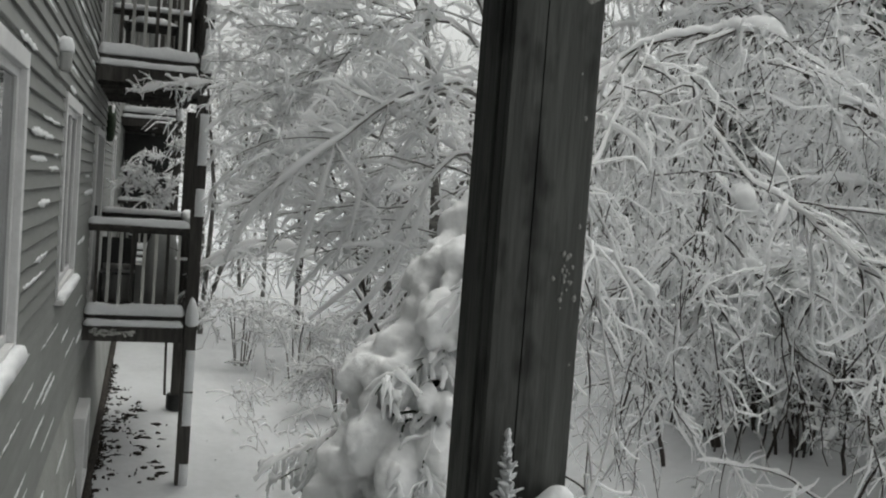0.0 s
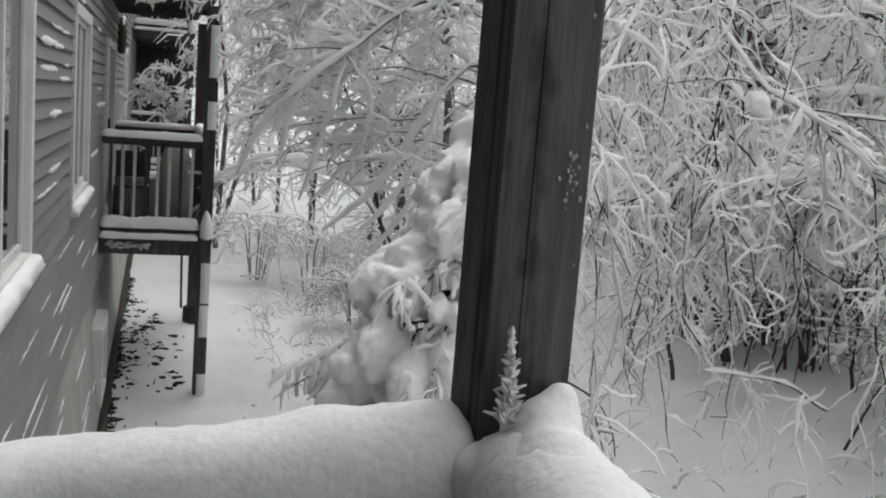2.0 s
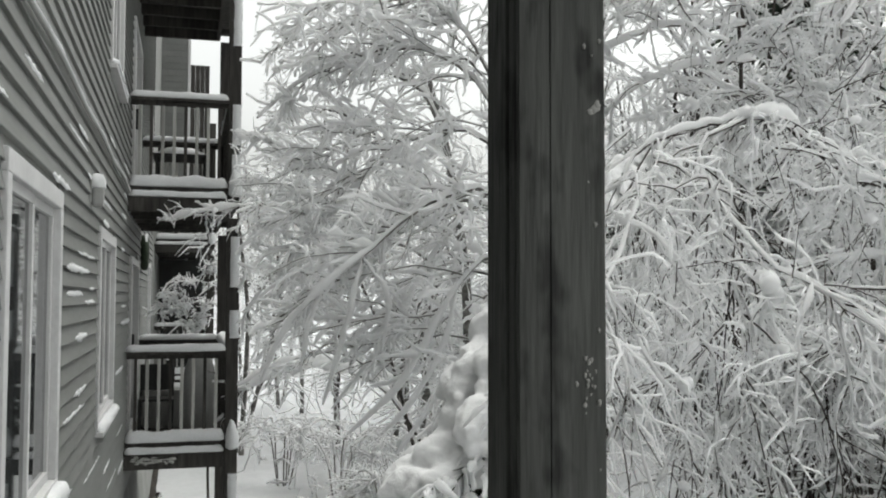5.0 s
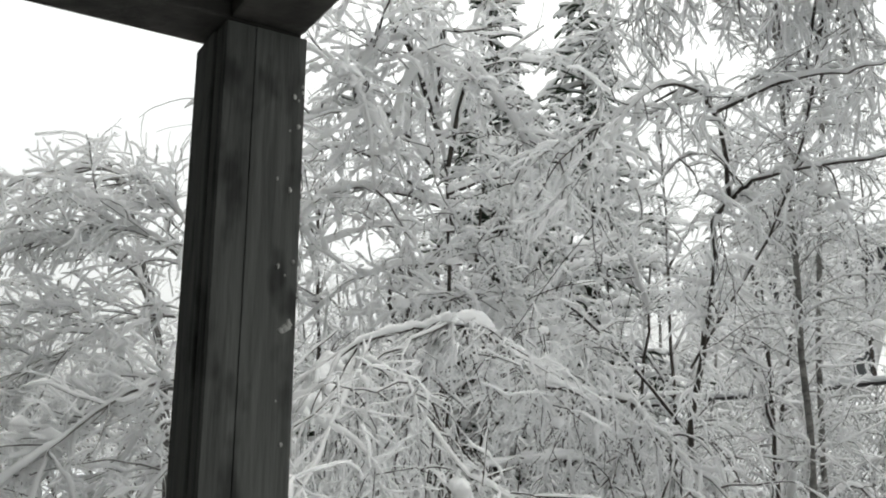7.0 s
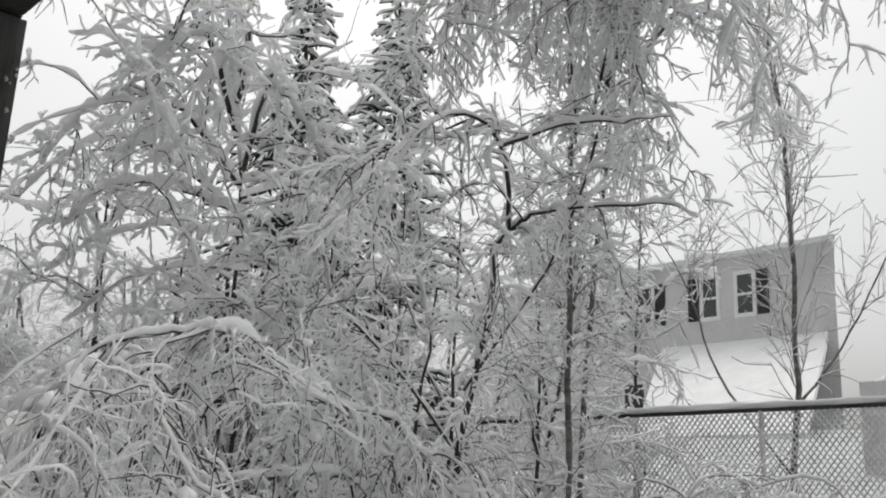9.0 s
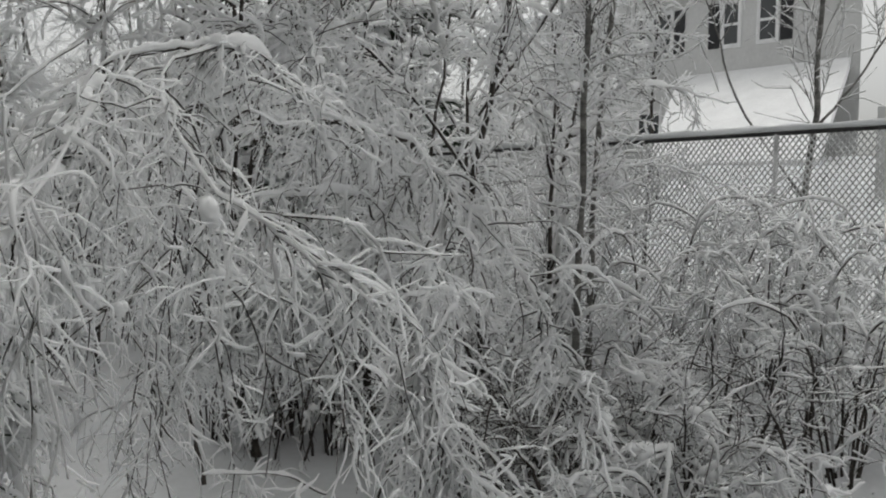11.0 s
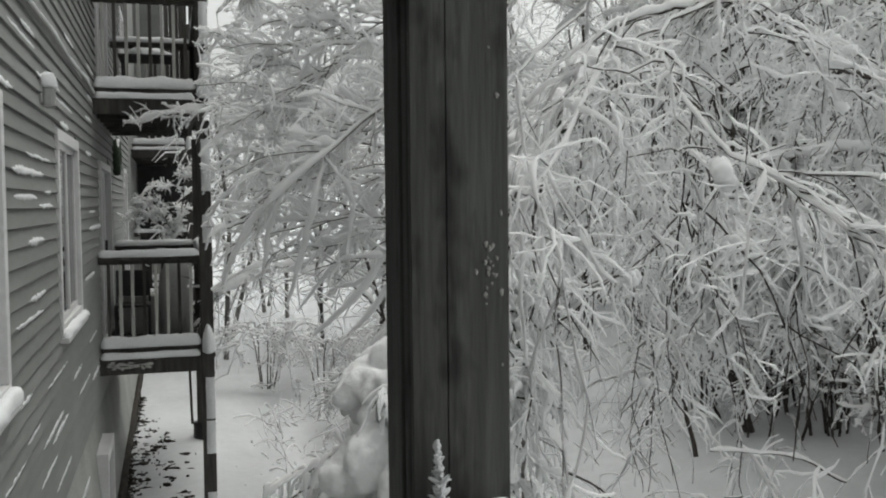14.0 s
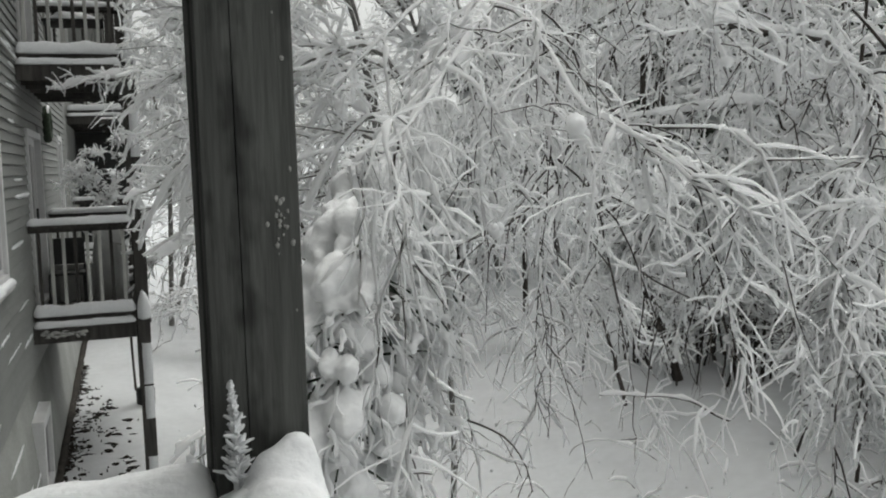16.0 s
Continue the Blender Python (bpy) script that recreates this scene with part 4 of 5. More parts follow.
BOWED_D = [([(1.68, 3.20, 1.89), (1.84, 3.18, 1.64), (1.80, 3.18, 1.29)], 0.007, 0.003),
           ([(1.44, 3.15, 1.71), (1.34, 3.16, 1.44), (1.30, 3.15, 1.16)], 0.007, 0.003),
           ([(2.31, 3.27, 1.71), (2.21, 3.19, 1.36), (1.97, 3.11, 0.98), (1.80, 3.13, 0.81)], 0.009, 0.003),
           ([(2.13, 3.49, 2.27), (1.89, 3.46, 2.01), (1.57, 3.53, 1.86), (1.26, 3.67, 1.75), (1.01, 3.79, 1.56)], 0.01, 0.003),
           ([(2.71, 3.84, 2.40), (2.36, 3.76, 2.04), (2.09, 3.64, 1.65), (1.85, 3.58, 1.27), (1.54, 3.50, 0.92)], 0.01, 0.003)]
SHOOT_A = [([(3.59, 9.41, -0.23), (3.03, 9.21, 0.53), (2.49, 9.02, 0.74), (2.08, 8.78, 0.83), (1.70, 8.62, 0.78), (1.34, 8.44, 0.65), (1.24, 8.38, 0.58)], 0.024, 0.008)]
LADEN_A = [([(6.57, 6.17, -0.85), (6.47, 6.19, -0.43), (6.28, 6.28, 0.04), (6.17, 6.20, 0.67), (6.05, 5.95, 2.13), (5.90, 5.66, 3.26), (5.70, 5.36, 4.40)], 0.06, 0.016),
           ([(5.75, 5.32, 4.24), (5.18, 4.76, 5.54), (4.76, 4.38, 6.59), (4.25, 4.00, 7.45)], 0.018, 0.008),
           ([(5.38, 4.99, 5.07), (4.48, 3.98, 5.37), (3.96, 3.50, 5.16), (3.62, 3.28, 4.72), (3.57, 3.25, 4.30)], 0.028, 0.008),
           ([(5.23, 4.81, 5.39), (4.76, 3.94, 5.63), (4.38, 3.62, 5.21), (4.06, 3.47, 4.61), (3.92, 3.48, 4.20)], 0.028, 0.008)]
LADEN_B = [([(5.50, 5.02, 4.82), (5.03, 3.93, 5.34), (5.07, 3.51, 4.86), (5.09, 3.25, 4.54), (5.22, 3.19, 4.18)], 0.026, 0.008),
           ([(5.56, 5.16, 4.69), (4.60, 4.59, 5.01), (3.96, 4.46, 4.92), (3.59, 4.51, 4.61), (3.45, 4.70, 4.22)], 0.026, 0.008),
           ([(5.63, 5.21, 4.43), (4.73, 4.99, 4.44), (4.10, 4.89, 4.25), (3.78, 4.92, 3.82)], 0.022, 0.008),
           ([(4.92, 4.52, 6.24), (4.09, 4.28, 6.46), (3.74, 4.37, 6.17), (3.56, 4.59, 5.70)], 0.022, 0.008)]
LADEN_C = [([(5.61, 5.17, 4.59), (5.68, 4.39, 4.56), (5.98, 3.98, 4.38), (6.30, 3.76, 3.93)], 0.022, 0.008),
           ([(5.75, 5.32, 4.24), (4.86, 5.15, 4.12), (4.24, 5.17, 3.87), (3.81, 5.22, 3.48)], 0.018, 0.006),
           ([(5.92, 5.43, 3.94), (5.11, 5.22, 3.80), (4.53, 5.24, 3.53), (4.09, 5.40, 3.11)], 0.018, 0.006),
           ([(5.63, 5.21, 4.43), (4.41, 5.01, 4.79), (3.82, 5.13, 4.53), (3.48, 5.31, 4.02)], 0.018, 0.006)]
snowy_tree("bent_birch", "slender birch bowed towards the house under heavy snow", BOWED_A + BOWED_B + BOWED_C + BOWED_D,
           21, 450, 2300, 0.5, 0.24, 0.3, 0.5, bark=BIRCH, mid=140, len_mid=0.95, droop_mid=0.45, lean=(-0.8, 0.1, -0.22), loose=0.5, min_x=0.98, min_y=3.12, min_z=1.02, forward=1.3, fwd3=0.75, crook3=0.24, lump3=0.22, clumps=60, clump=0.7, snow2=0.0095, snow3=0.0084, pads=0.014, fourth=900, round3=4, twig_bark=0.05, trunk_share=0.7, whips=25, len_whip=0.7,
           loads=((1, 0.4, 1.0, 0.025), (2, 0.0, 1.0, 0.02), (3, 0.35, 1.0, 0.025), (4, 0.3, 0.55, 0.026), (5, 0.0, 0.8, 0.028), (6, 0.4, 1.0, 0.021), (9, 0.4, 1.0, 0.021),
                  (10, 0.0, 1.0, 0.019), (11, 0.0, 1.0, 0.017), (12, 0.0, 1.0, 0.021), (13, 0.1, 1.0, 0.021), (14, 0.1, 1.0, 0.021)))
snowy_tree("arching_shoot", "long bare shoot arching out with snow along its back", SHOOT_A,
           79, 14, 60, 0.5, 0.25, 1.2, 0.6, pads=0.05, snow2=0.011, snow3=0.008, low2=0.5, whips=14, len_whip=0.6, category="shoot")
snowy_tree("sapling", "thin snowy sapling reaching over the balcony rail",
           [([(3.5, 8.2, -1.7), (3.1, 8.0, 0.2), (2.5, 7.8, 1.8), (1.7, 7.7, 2.5), (1.12, 7.6, 2.58), (0.75, 7.6, 2.52), (0.45, 7.6, 2.42)], 0.022, 0.004),
            ([(2.9, 7.95, 0.7), (2.2, 7.5, 1.05), (1.6, 7.2, 0.98), (1.14, 7.2, 0.75)], 0.012, 0.004)],
           77, 16, 60, 0.34, 0.16, 0.5, 0.4, pads=0.03, snow2=0.011, snow3=0.007, low2=0.6)
snowy_tree("frosted_shrub", "feathery shrub furred with frost behind the balcony",
           [([(1.0, 11.9, -1.75), (0.95, 11.7, 0.2), (0.85, 11.5, 1.1), (0.6, 11.4, 1.5)], 0.02, 0.006)] +
           [([(0.95, 11.6, 0.9), (0.9 - 0.1 * k, 11.5, 1.3), (0.95 - 0.2 * k, 11.4, 1.5 + 0.16 * (3 - k)), (0.9 - 0.22 * k, 11.35, 1.45 + 0.2 * (3 - k))], 0.01, 0.004) for k in range(4)],
           78, 90, 900, 0.26, 0.1, 0.3, 0.3, pads=0.012, snow2=0.008, snow3=0.006, low2=0.2, trunk_share=0.1, category="shrub")
snowy_tree("leaning_tree", "tall bare tree with snow-laden fans of twigs",
           [([(4.6, 10.5, -1.2), (4.2, 9.6, 2.0), (3.5, 8.6, 4.2), (2.9, 8.6, 5.6)], 0.09, 0.015),
            ([(4.0, 9.2, 2.8), (3.3, 7.8, 3.8), (2.5, 7.6, 4.2), (1.6, 8.2, 4.3)], 0.03, 0.008),
            ([(4.1, 9.4, 2.4), (2.8, 9.2, 3.8), (1.9, 9.4, 4.0), (1.5, 9.6, 3.7)], 0.03, 0.008),
            ([(3.6, 8.8, 4.0), (2.6, 8.6, 4.9), (1.7, 8.9, 4.7)], 0.025, 0.006),
            ([(4.2, 9.6, 1.9), (3.0, 9.6, 2.4), (2.1, 9.8, 1.9), (1.7, 10.0, 1.2)], 0.03, 0.008)],
           33, 110, 700, 0.8, 0.24, 0.3, 0.4, bark=BIRCH, mid=24, len_mid=1.6, droop_mid=0.7, lean=(-0.8, -0.2, 0.0), loose=0.6, min_x=1.4, forward=1.4, fwd3=1.2, crook3=0.1, lump3=0.2, clumps=40, snow2=0.009, snow3=0.0065, pads=0.02, fourth=600, trunk_share=0.3, twig_bark=0.06, whips=14, round3=3)
snowy_tree("arching_alder", "alder bent over into a dome of drooping snowy twigs", ALDER_A + ALDER_B + ALDER_C + ALDER_D + WHIP_A,
           45, 880, 4300, 0.52, 0.2, 2.0, 1.3, mid=96, len_mid=0.8, droop_mid=2.0, lean=(-0.1, -0.2, -0.1), min_z=-0.1, forward=0.9, clumps=60, clump=0.55, low2=0.15, snow2=0.0066, snow3=0.0056, crook3=0.28, fwd3=0.6, lump3=0.25, pads=0.018, lift=0.0, trunk_share=0.4, fourth=2600, round3=4, whips=50, len_whip=0.7, keep=(1, -0.4, 1.68), fine=(2.2, 5.0, 0.5),
           loads=((0, 0.8, 1.0, 0.04), (0, 0.66, 0.8, 0.05), (1, 0.0, 0.45, 0.02), (3, 0.33, 0.72, 0.05), (4, 0.45, 0.95, 0.03)),
           balls=(((2.2, -0.35, 1.665), 0.035), ((2.0, -0.22, 1.39), 0.022), ((2.25, -0.3, 1.48), 0.022)))
snowy_tree("forked_tree", "dark forked tree whose limbs bend over under snow",
           [([(8.05, 4.13, -0.37), (7.79, 4.03, 0.67), (7.41, 3.77, 1.57), (7.16, 3.57, 2.09), (6.91, 3.17, 2.70), (6.67, 2.84, 3.), (6.38, 2.46, 3.35), (5.91, 1.97, 3.6), (5.75, 1.7, 3.66)], 0.036, 0.016),
            ([(5.75, 1.7, 3.66), (5.5, 1.5, 3.95), (5.23, 1.38, 4.15), (4.9, 1.35, 4.2), (4.45, 1.3, 3.9), (4.2, 1.3, 3.4)], 0.018, 0.006),
            ([(5.75, 1.67, 3.66), (5.72, 1.36, 3.72), (5.94, 0.57, 3.68), (6.0, 0.3, 3.55)], 0.017, 0.005),
            ([(5.3, 1.38, 4.1), (5.66, 1.12, 4.3), (5.76, 0.71, 4.25), (5.7, 0.3, 4.15)], 0.016, 0.005),
            ([(7.6, 4.0, 2.2), (6.6, 4.2, 3.2), (5.6, 4.0, 3.4), (4.6, 3.6, 2.8)], 0.017, 0.005),
            ([(7.1, 3.5, 2.7), (7.6, 2.7, 4.2), (7.2, 1.8, 5.6), (6.4, 1.0, 6.2), (5.9, 0.7, 5.9)], 0.016, 0.008),
            ([(7.4, 2.4, 5.0), (6.6, 1.9, 6.1), (6.0, 1.9, 6.3), (5.6, 1.9, 6.0)], 0.014, 0.005),
            ([(7.4, 2.2, 5.2), (6.6, 1.2, 6.3), (6.0, 0.9, 6.4), (5.6, 0.8, 6.0), (5.4, 0.8, 5.2)], 0.014, 0.005),
            ([(7.3, 2.0, 5.4), (6.8, 0.8, 6.5), (6.4, 0.3, 6.4), (6.2, 0.1, 5.8), (6.1, 0.0, 5.2)], 0.014, 0.005)],
           57, 520, 2600, 0.8, 0.26, 1.6, 1.2, mid=70, len_mid=1.4, droop_mid=1.4, forward=0.9, clumps=60, low2=0.2, twig_bark=0.25, snow2=0.0078, snow3=0.0078, lump3=0.25, crook3=0.26, fwd3=0.7, fourth=1300, min_y=0.9, pads=0.016, trunk_share=0.25, whips=110, len_whip=1.1)
snowy_tree("laden_tree", "upright tree whose crown sags under thick snow", LADEN_A + LADEN_B + LADEN_C,
           83, 330, 1500, 0.6, 0.24, 0.7, 0.5, bark=BARK, mid=60, len_mid=1.2, droop_mid=1.2, lean=(0, -0.1, 0.1), trunk_share=0.05,
           snow2=0.0125, snow3=0.0098, pads=0.03, fourth=800, clumps=90, clump=0.9, whips=40)
snowy_tree("weeping_birch", "tall birch with a curtain of hanging snowy twigs",
           [([(9.6, 4.05, -0.3), (9.3, 3.82, 2.5), (8.8, 3.1, 5.2), (7.6, 2.0, 7.0)], 0.042, 0.015),
            ([(8.8, 2.8, 5.2), (7.6, 2.5, 6.7), (6.6, 2.4, 6.9), (5.9, 2.2, 6.4)], 0.02, 0.006),
            ([(8.6, 2.6, 5.6), (7.6, 1.9, 6.8), (6.8, 1.6, 6.9), (6.2, 1.5, 6.4)], 0.02, 0.006),
            ([(8.4, 2.5, 5.8), (7.8, 1.4, 6.8), (7.1, 1.0, 6.9), (6.6, 0.9, 6.4)], 0.02, 0.006),
            ([(8.2, 2.4, 6.0), (8.0, 1.0, 6.8), (7.5, 0.5, 6.9), (7.0, 0.4, 6.4)], 0.02, 0.006)],
           62, 260, 2100, 0.9, 0.24, 2.6, 1.6, mid=60, len_mid=1.6, droop_mid=2.8, bark=BIRCH, pads=0.03, snow2=0.013, snow3=0.0105, forward=0.8, trunk_share=0.0, low2=0.2, fourth=1000, min_z=4.3, twig_bark=0.03, round3=3)
snowy_tree("birch", "slim young birch with thin frosted branches",
           [([(8.3, 3.2, -0.4), (8.15, 3.1, 2.1), (8.03, 2.95, 4.5), (7.9, 2.86, 7.0), (7.8, 2.8, 9.0)], 0.042, 0.01)],
           61, 110, 1000, 1.3, 0.34, 0.9, 0.7, bark=BIRCH, pads=0.012, snow2=0.007, snow3=0.007, twig_bark=0.6, forward=1.0, lift=0.4, fourth=700, whips=50, len_whip=1.2, round3=3)
snowy_tree("birch", "tall slim birch with a frosted trunk and sparse twigs",
           [([(12.5, 3.0, 0.3), (12.4, 2.9, 2.4), (12.3, 2.73, 3.9), (12.08, 2.66, 6.6), (11.7, 2.72, 8.5), (11.3, 2.7, 10.5)], 0.05, 0.012),
            ([(12.39, 2.82, 3.1), (12.54, 2.27, 3.8), (12.55, 1.65, 4.9), (12.5, 1.2, 6.0)], 0.02, 0.006),
            ([(12.4, 2.9, 2.2), (11.9, 3.62, 3.5), (11.7, 3.9, 4.6), (11.4, 4.3, 5.6)], 0.02, 0.006)],
           67, 95, 850, 1.6, 0.5, -0.5, -0.15, bark=BIRCH, pads=0.0, snow2=0.004, snow3=0.0036, forward=1.2, low2=0.25, twig_bark=1.0, lift=0.4, round3=3)
snowy_conifer("spruce", "dark spruce with snow on its boughs", (10.6, 11.6, 0.2), 11.8, 3.0, 71)
snowy_conifer("spruce", "dark spruce with snow on its boughs", (13.2, 11.9, 0.8), 12.6, 3.2, 72)


def heaped_shrub(seed):
    """An evergreen pressed into a heap by snow: drooping boughs that carry pillows of snow."""
    rng = np.random.default_rng(seed)
    foot = (1.8, 1.52, -1.78)
    root = thing("evergreen_shrub", "evergreen shrub buried in heavy pillows of snow", "shrub", at=foot)
    snow, twigs = Bag(), Bag()
    levels = [0.0, 1.2, 2.0, 2.56, 3.18, 3.7, 4.15]
    lean = lambda q: np.stack([np.interp(q, levels, [0, 0, 0, 0.13, 0.43, 0.78, 1.15]), np.interp(q, levels, [0, 0, 0, 0, 0.1, 0.25, 0.42]), q], -1)
    girth = lambda q: np.interp(q, levels, [0.55, 0.56, 0.5, 0.43, 0.32, 0.25, 0.14])
    twigs.tubes(lean(np.linspace(0, 4.1, 20))[None], np.linspace(0.05, 0.008, 20)[None], 6)
    N = 230
    z = 0.5 + 3.6 * rng.random(N)
    a = np.pi * 1.4 + rng.normal(0, 1.7, N)
    B = grow(lean(z), np.stack([np.cos(a), np.sin(a), 0.3 + 0 * a], -1), (girth(z) + 0.12) * rng.uniform(0.8, 1.2, N), 9, rng.uniform(0.8, 2.2, N), rng, 0.12)
    twigs.tubes(B, np.linspace(0.008, 0.003, 9)[None] * np.ones((N, 1)), 5)
    bm = bmesh.new()
    for k in range(1150):
        q = 0.75 + 3.4 * rng.random() ** 0.95
        b = rng.random() * 2 * math.pi
        r = float(girth(q))
        c = Vector(lean(q)) + Vector((math.cos(b) * r, math.sin(b) * r, 0)) * rng.uniform(0.5, 0.95)
        size = (0.034 + 0.068 * rng.random() ** 1.7) * float(np.interp(q, [0.7, 2.0, 2.7, 4.1], [0.9, 1.1, 0.85, 0.6])) * float(np.interp(math.cos(b - 3.3), [-0.9, 0.3], [0.42, 1.0]))
        out = Vector((math.cos(b), math.sin(b), -0.7)).normalized()
        made = bmesh.ops.create_icosphere(bm, subdivisions=2, radius=1.0)
        for v in made["verts"]:
            n = v.co.normalized()
            d = 1 + 0.25 * noise.noise(n * 1.4 + c * 7) + 0.1 * noise.noise(n * 3.5 + c * 12)
            v.co = c + n * size * d + out * (n.dot(out)) * size * (0.2 + 0.9 * (k % 7) / 7)
    melt(part("snow_pillow", bm, PILLOW, root, "heavy rounded snow on the boughs", True), 0.015, 0.03)["kind"] = "stuff"
    per = 3200
    at, along, side, u = spread(B, None, per, rng, 0.45, 0.7)
    P = grow(at, unit(along + side), rng.uniform(0.06, 0.22, per), 6, np.full(per, 1.5), rng, 0.25)
    R = np.linspace(0.004, 0.002, 6)[None] * np.ones((per, 1))
    twigs.tubes(P[:420], R[:420], 3)
    snow_on(snow, P, R, rng.uniform(0.003, 0.012, per), rng, 5, 0.45)
    tagged(child("twig_wood", twigs.mesh("twig_wood", NEEDLE), root), kind="stuff")
    tagged(child("snow_cover", snow.mesh("snow_cover", CLINGING), root), kind="stuff")


heaped_shrub(14)

# ---------------------------------------------------------------- chain-link fence
fence = thing("fence", "chain-link fence with a dark top pipe carrying snow", "fence")
FX, FT = 11.8, 3.0
for k in range(12):
    y = -12 + k * 3.0
    g = float(ground_z(FX, y))
    bag = Bag()
    bag.tubes(np.array([[(FX, y, g - 0.3), (FX, y, 1.5), (FX, y, FT - 0.02), (FX, y, FT + 0.05)]]), np.array([[0.03, 0.03, 0.03, 0.004]]), 8)
    child("post", bag.mesh("post", FENCE), fence)
bag = Bag()
bag.tubes(np.stack([np.full(40, FX), np.linspace(-12, 22, 40), np.full(40, FT)], -1)[None], np.full((1, 40), 0.03), 8)
child("top_pipe", bag.mesh("top_pipe", FENCERAIL), fence)
child("pipe_snow", snow_bar((FX, -12, FT + 0.03), (FX, 22, FT + 0.03), 0.08, 0.07, 3, 140, 0.5), fence)
bag = Bag()
pitch = 0.078
zz = np.linspace(0.2, FT - 0.02, 2)
n = int(20 / pitch)
ya = -4 + np.arange(n) * pitch
h = FT - 0.2
for sgn in (1, -1):
    P = np.stack([np.stack([np.full(n, FX - 0.006 * sgn), ya, np.full(n, 0.2)], -1), np.stack([np.full(n, FX + 0.006 * sgn), ya + sgn * h * 0.8, np.full(n, FT - 0.02)], -1)], 1)
    bag.tubes(P, np.full((n, 2), 0.0105), 4)
tagged(child("mesh", bag.mesh("mesh", FENCE), fence, "galvanised diamond mesh furred with frost"), kind="stuff")

# ---------------------------------------------------------------- the neighbour's house beyond the fence
house = thing("neighbour_house", "grey two-storey house with dark shutters and a snowy porch roof", "house", at=(31.5, 15.0, 2.6))
HX, EAVE = 0.0, 8.3
def skewed(profile, y0, y1):
    """A long body of the given section whose ends run off along a slant."""
    bm = bmesh.new()
    ra, rb = ([bm.verts.new((x, y + 0.45 * x, z)) for x, z in profile] for y in (y0, y1))
    n = len(profile)
    for k in range(n):
        bm.faces.new((ra[k], ra[(k + 1) % n], rb[(k + 1) % n], rb[k]))
    bm.faces.new(ra[::-1]), bm.faces.new(rb)
    bmesh.ops.recalc_face_normals(bm, faces=bm.faces)
    return bm


part("wall", skewed([(0, -0.3), (6, -0.3), (6, EAVE), (0, EAVE)], -4.4, 12.0), FARSIDING, house)
part("roof", skewed([(-0.3, EAVE - 0.1), (3, EAVE + 0.3), (6.3, EAVE - 0.1), (6.3, EAVE + 0.1), (3, EAVE + 0.5), (-0.3, EAVE + 0.08)], -4.5, 12.2), SNOW, house, "snow-covered roof")
for y0, y1, shutters in ((-1.6, -0.76, (-2.1,)), (-0.18, 0.62, (0.66,)), (2.6, 3.6, (2.1, 3.64)), (6.0, 6.9, (5.5, 6.94))):
    w = new("window")
    w.parent = house
    fr = bmesh.new()
    for q in ((y0, y0 + 0.13, 6.0, 7.7), (y1 - 0.13, y1, 6.0, 7.7), (y0 + 0.13, y1 - 0.13, 7.55, 7.7), (y0 + 0.13, y1 - 0.13, 6.0, 6.15), (y0 + 0.13, y1 - 0.13, 6.79, 6.88)):
        box(-0.06, 0.02, *q, 0.01, fr)
    part("frame", fr, FARTRIM, w)
    part("pane", box(-0.02, 0.0, y0 + 0.09, y1 - 0.09, 6.15, 7.55, 0), GLASS, w)
    for s in shutters:
        part("shutter", box(-0.05, -0.002, s + 0.02, s + 0.46, 6.05, 7.65, 0.01), SHUTTER, w)
w = new("window")
w.parent = house
fr = bmesh.new()
for q in ((3.0, 3.1, 2.6, 4.0), (4.0, 4.1, 2.6, 4.0), (3.1, 4.0, 3.9, 4.0), (3.1, 4.0, 2.6, 2.7)):
    box(-0.06, 0.02, *q, 0.01, fr)
part("frame", fr, FARTRIM, w)
part("pane", box(-0.02, 0.0, 3.1, 4.0, 2.7, 3.9, 0), GLASS, w)
pb = bmesh.new()
pr = [(-0.02, 5.2, -4.1, 2.3), (-6.2, 1.37, -6.1, -0.7), (-6.2, 1.1, -6.1, -0.7), (-0.02, 4.9, -4.1, 2.3)]
ra, rb = ([pb.verts.new((q[0], q[k], q[1])) for q in pr] for k in (2, 3))
for k in range(4):
    pb.faces.new((ra[k], ra[(k + 1) % 4], rb[(k + 1) % 4], rb[k]))
pb.faces.new(ra[::-1]), pb.faces.new(rb)
part("porch_roof", pb, PILLOW, house, "broad lower roof under smooth white snow")

shed = thing("shed", "low shed with a flat snowy roof", "shed", at=(20.5, 2.6, 1.7))
part("wall", box(-1.5, 1.5, -2.2, 2.2, -0.4, 2.6, 0.02), FARSIDING, shed)
child("roof_snow", snow_bar((0, -2.4, 2.6), (0, 2.4, 2.6), 3.4, 0.3, 5, 20, 0.1), shed)

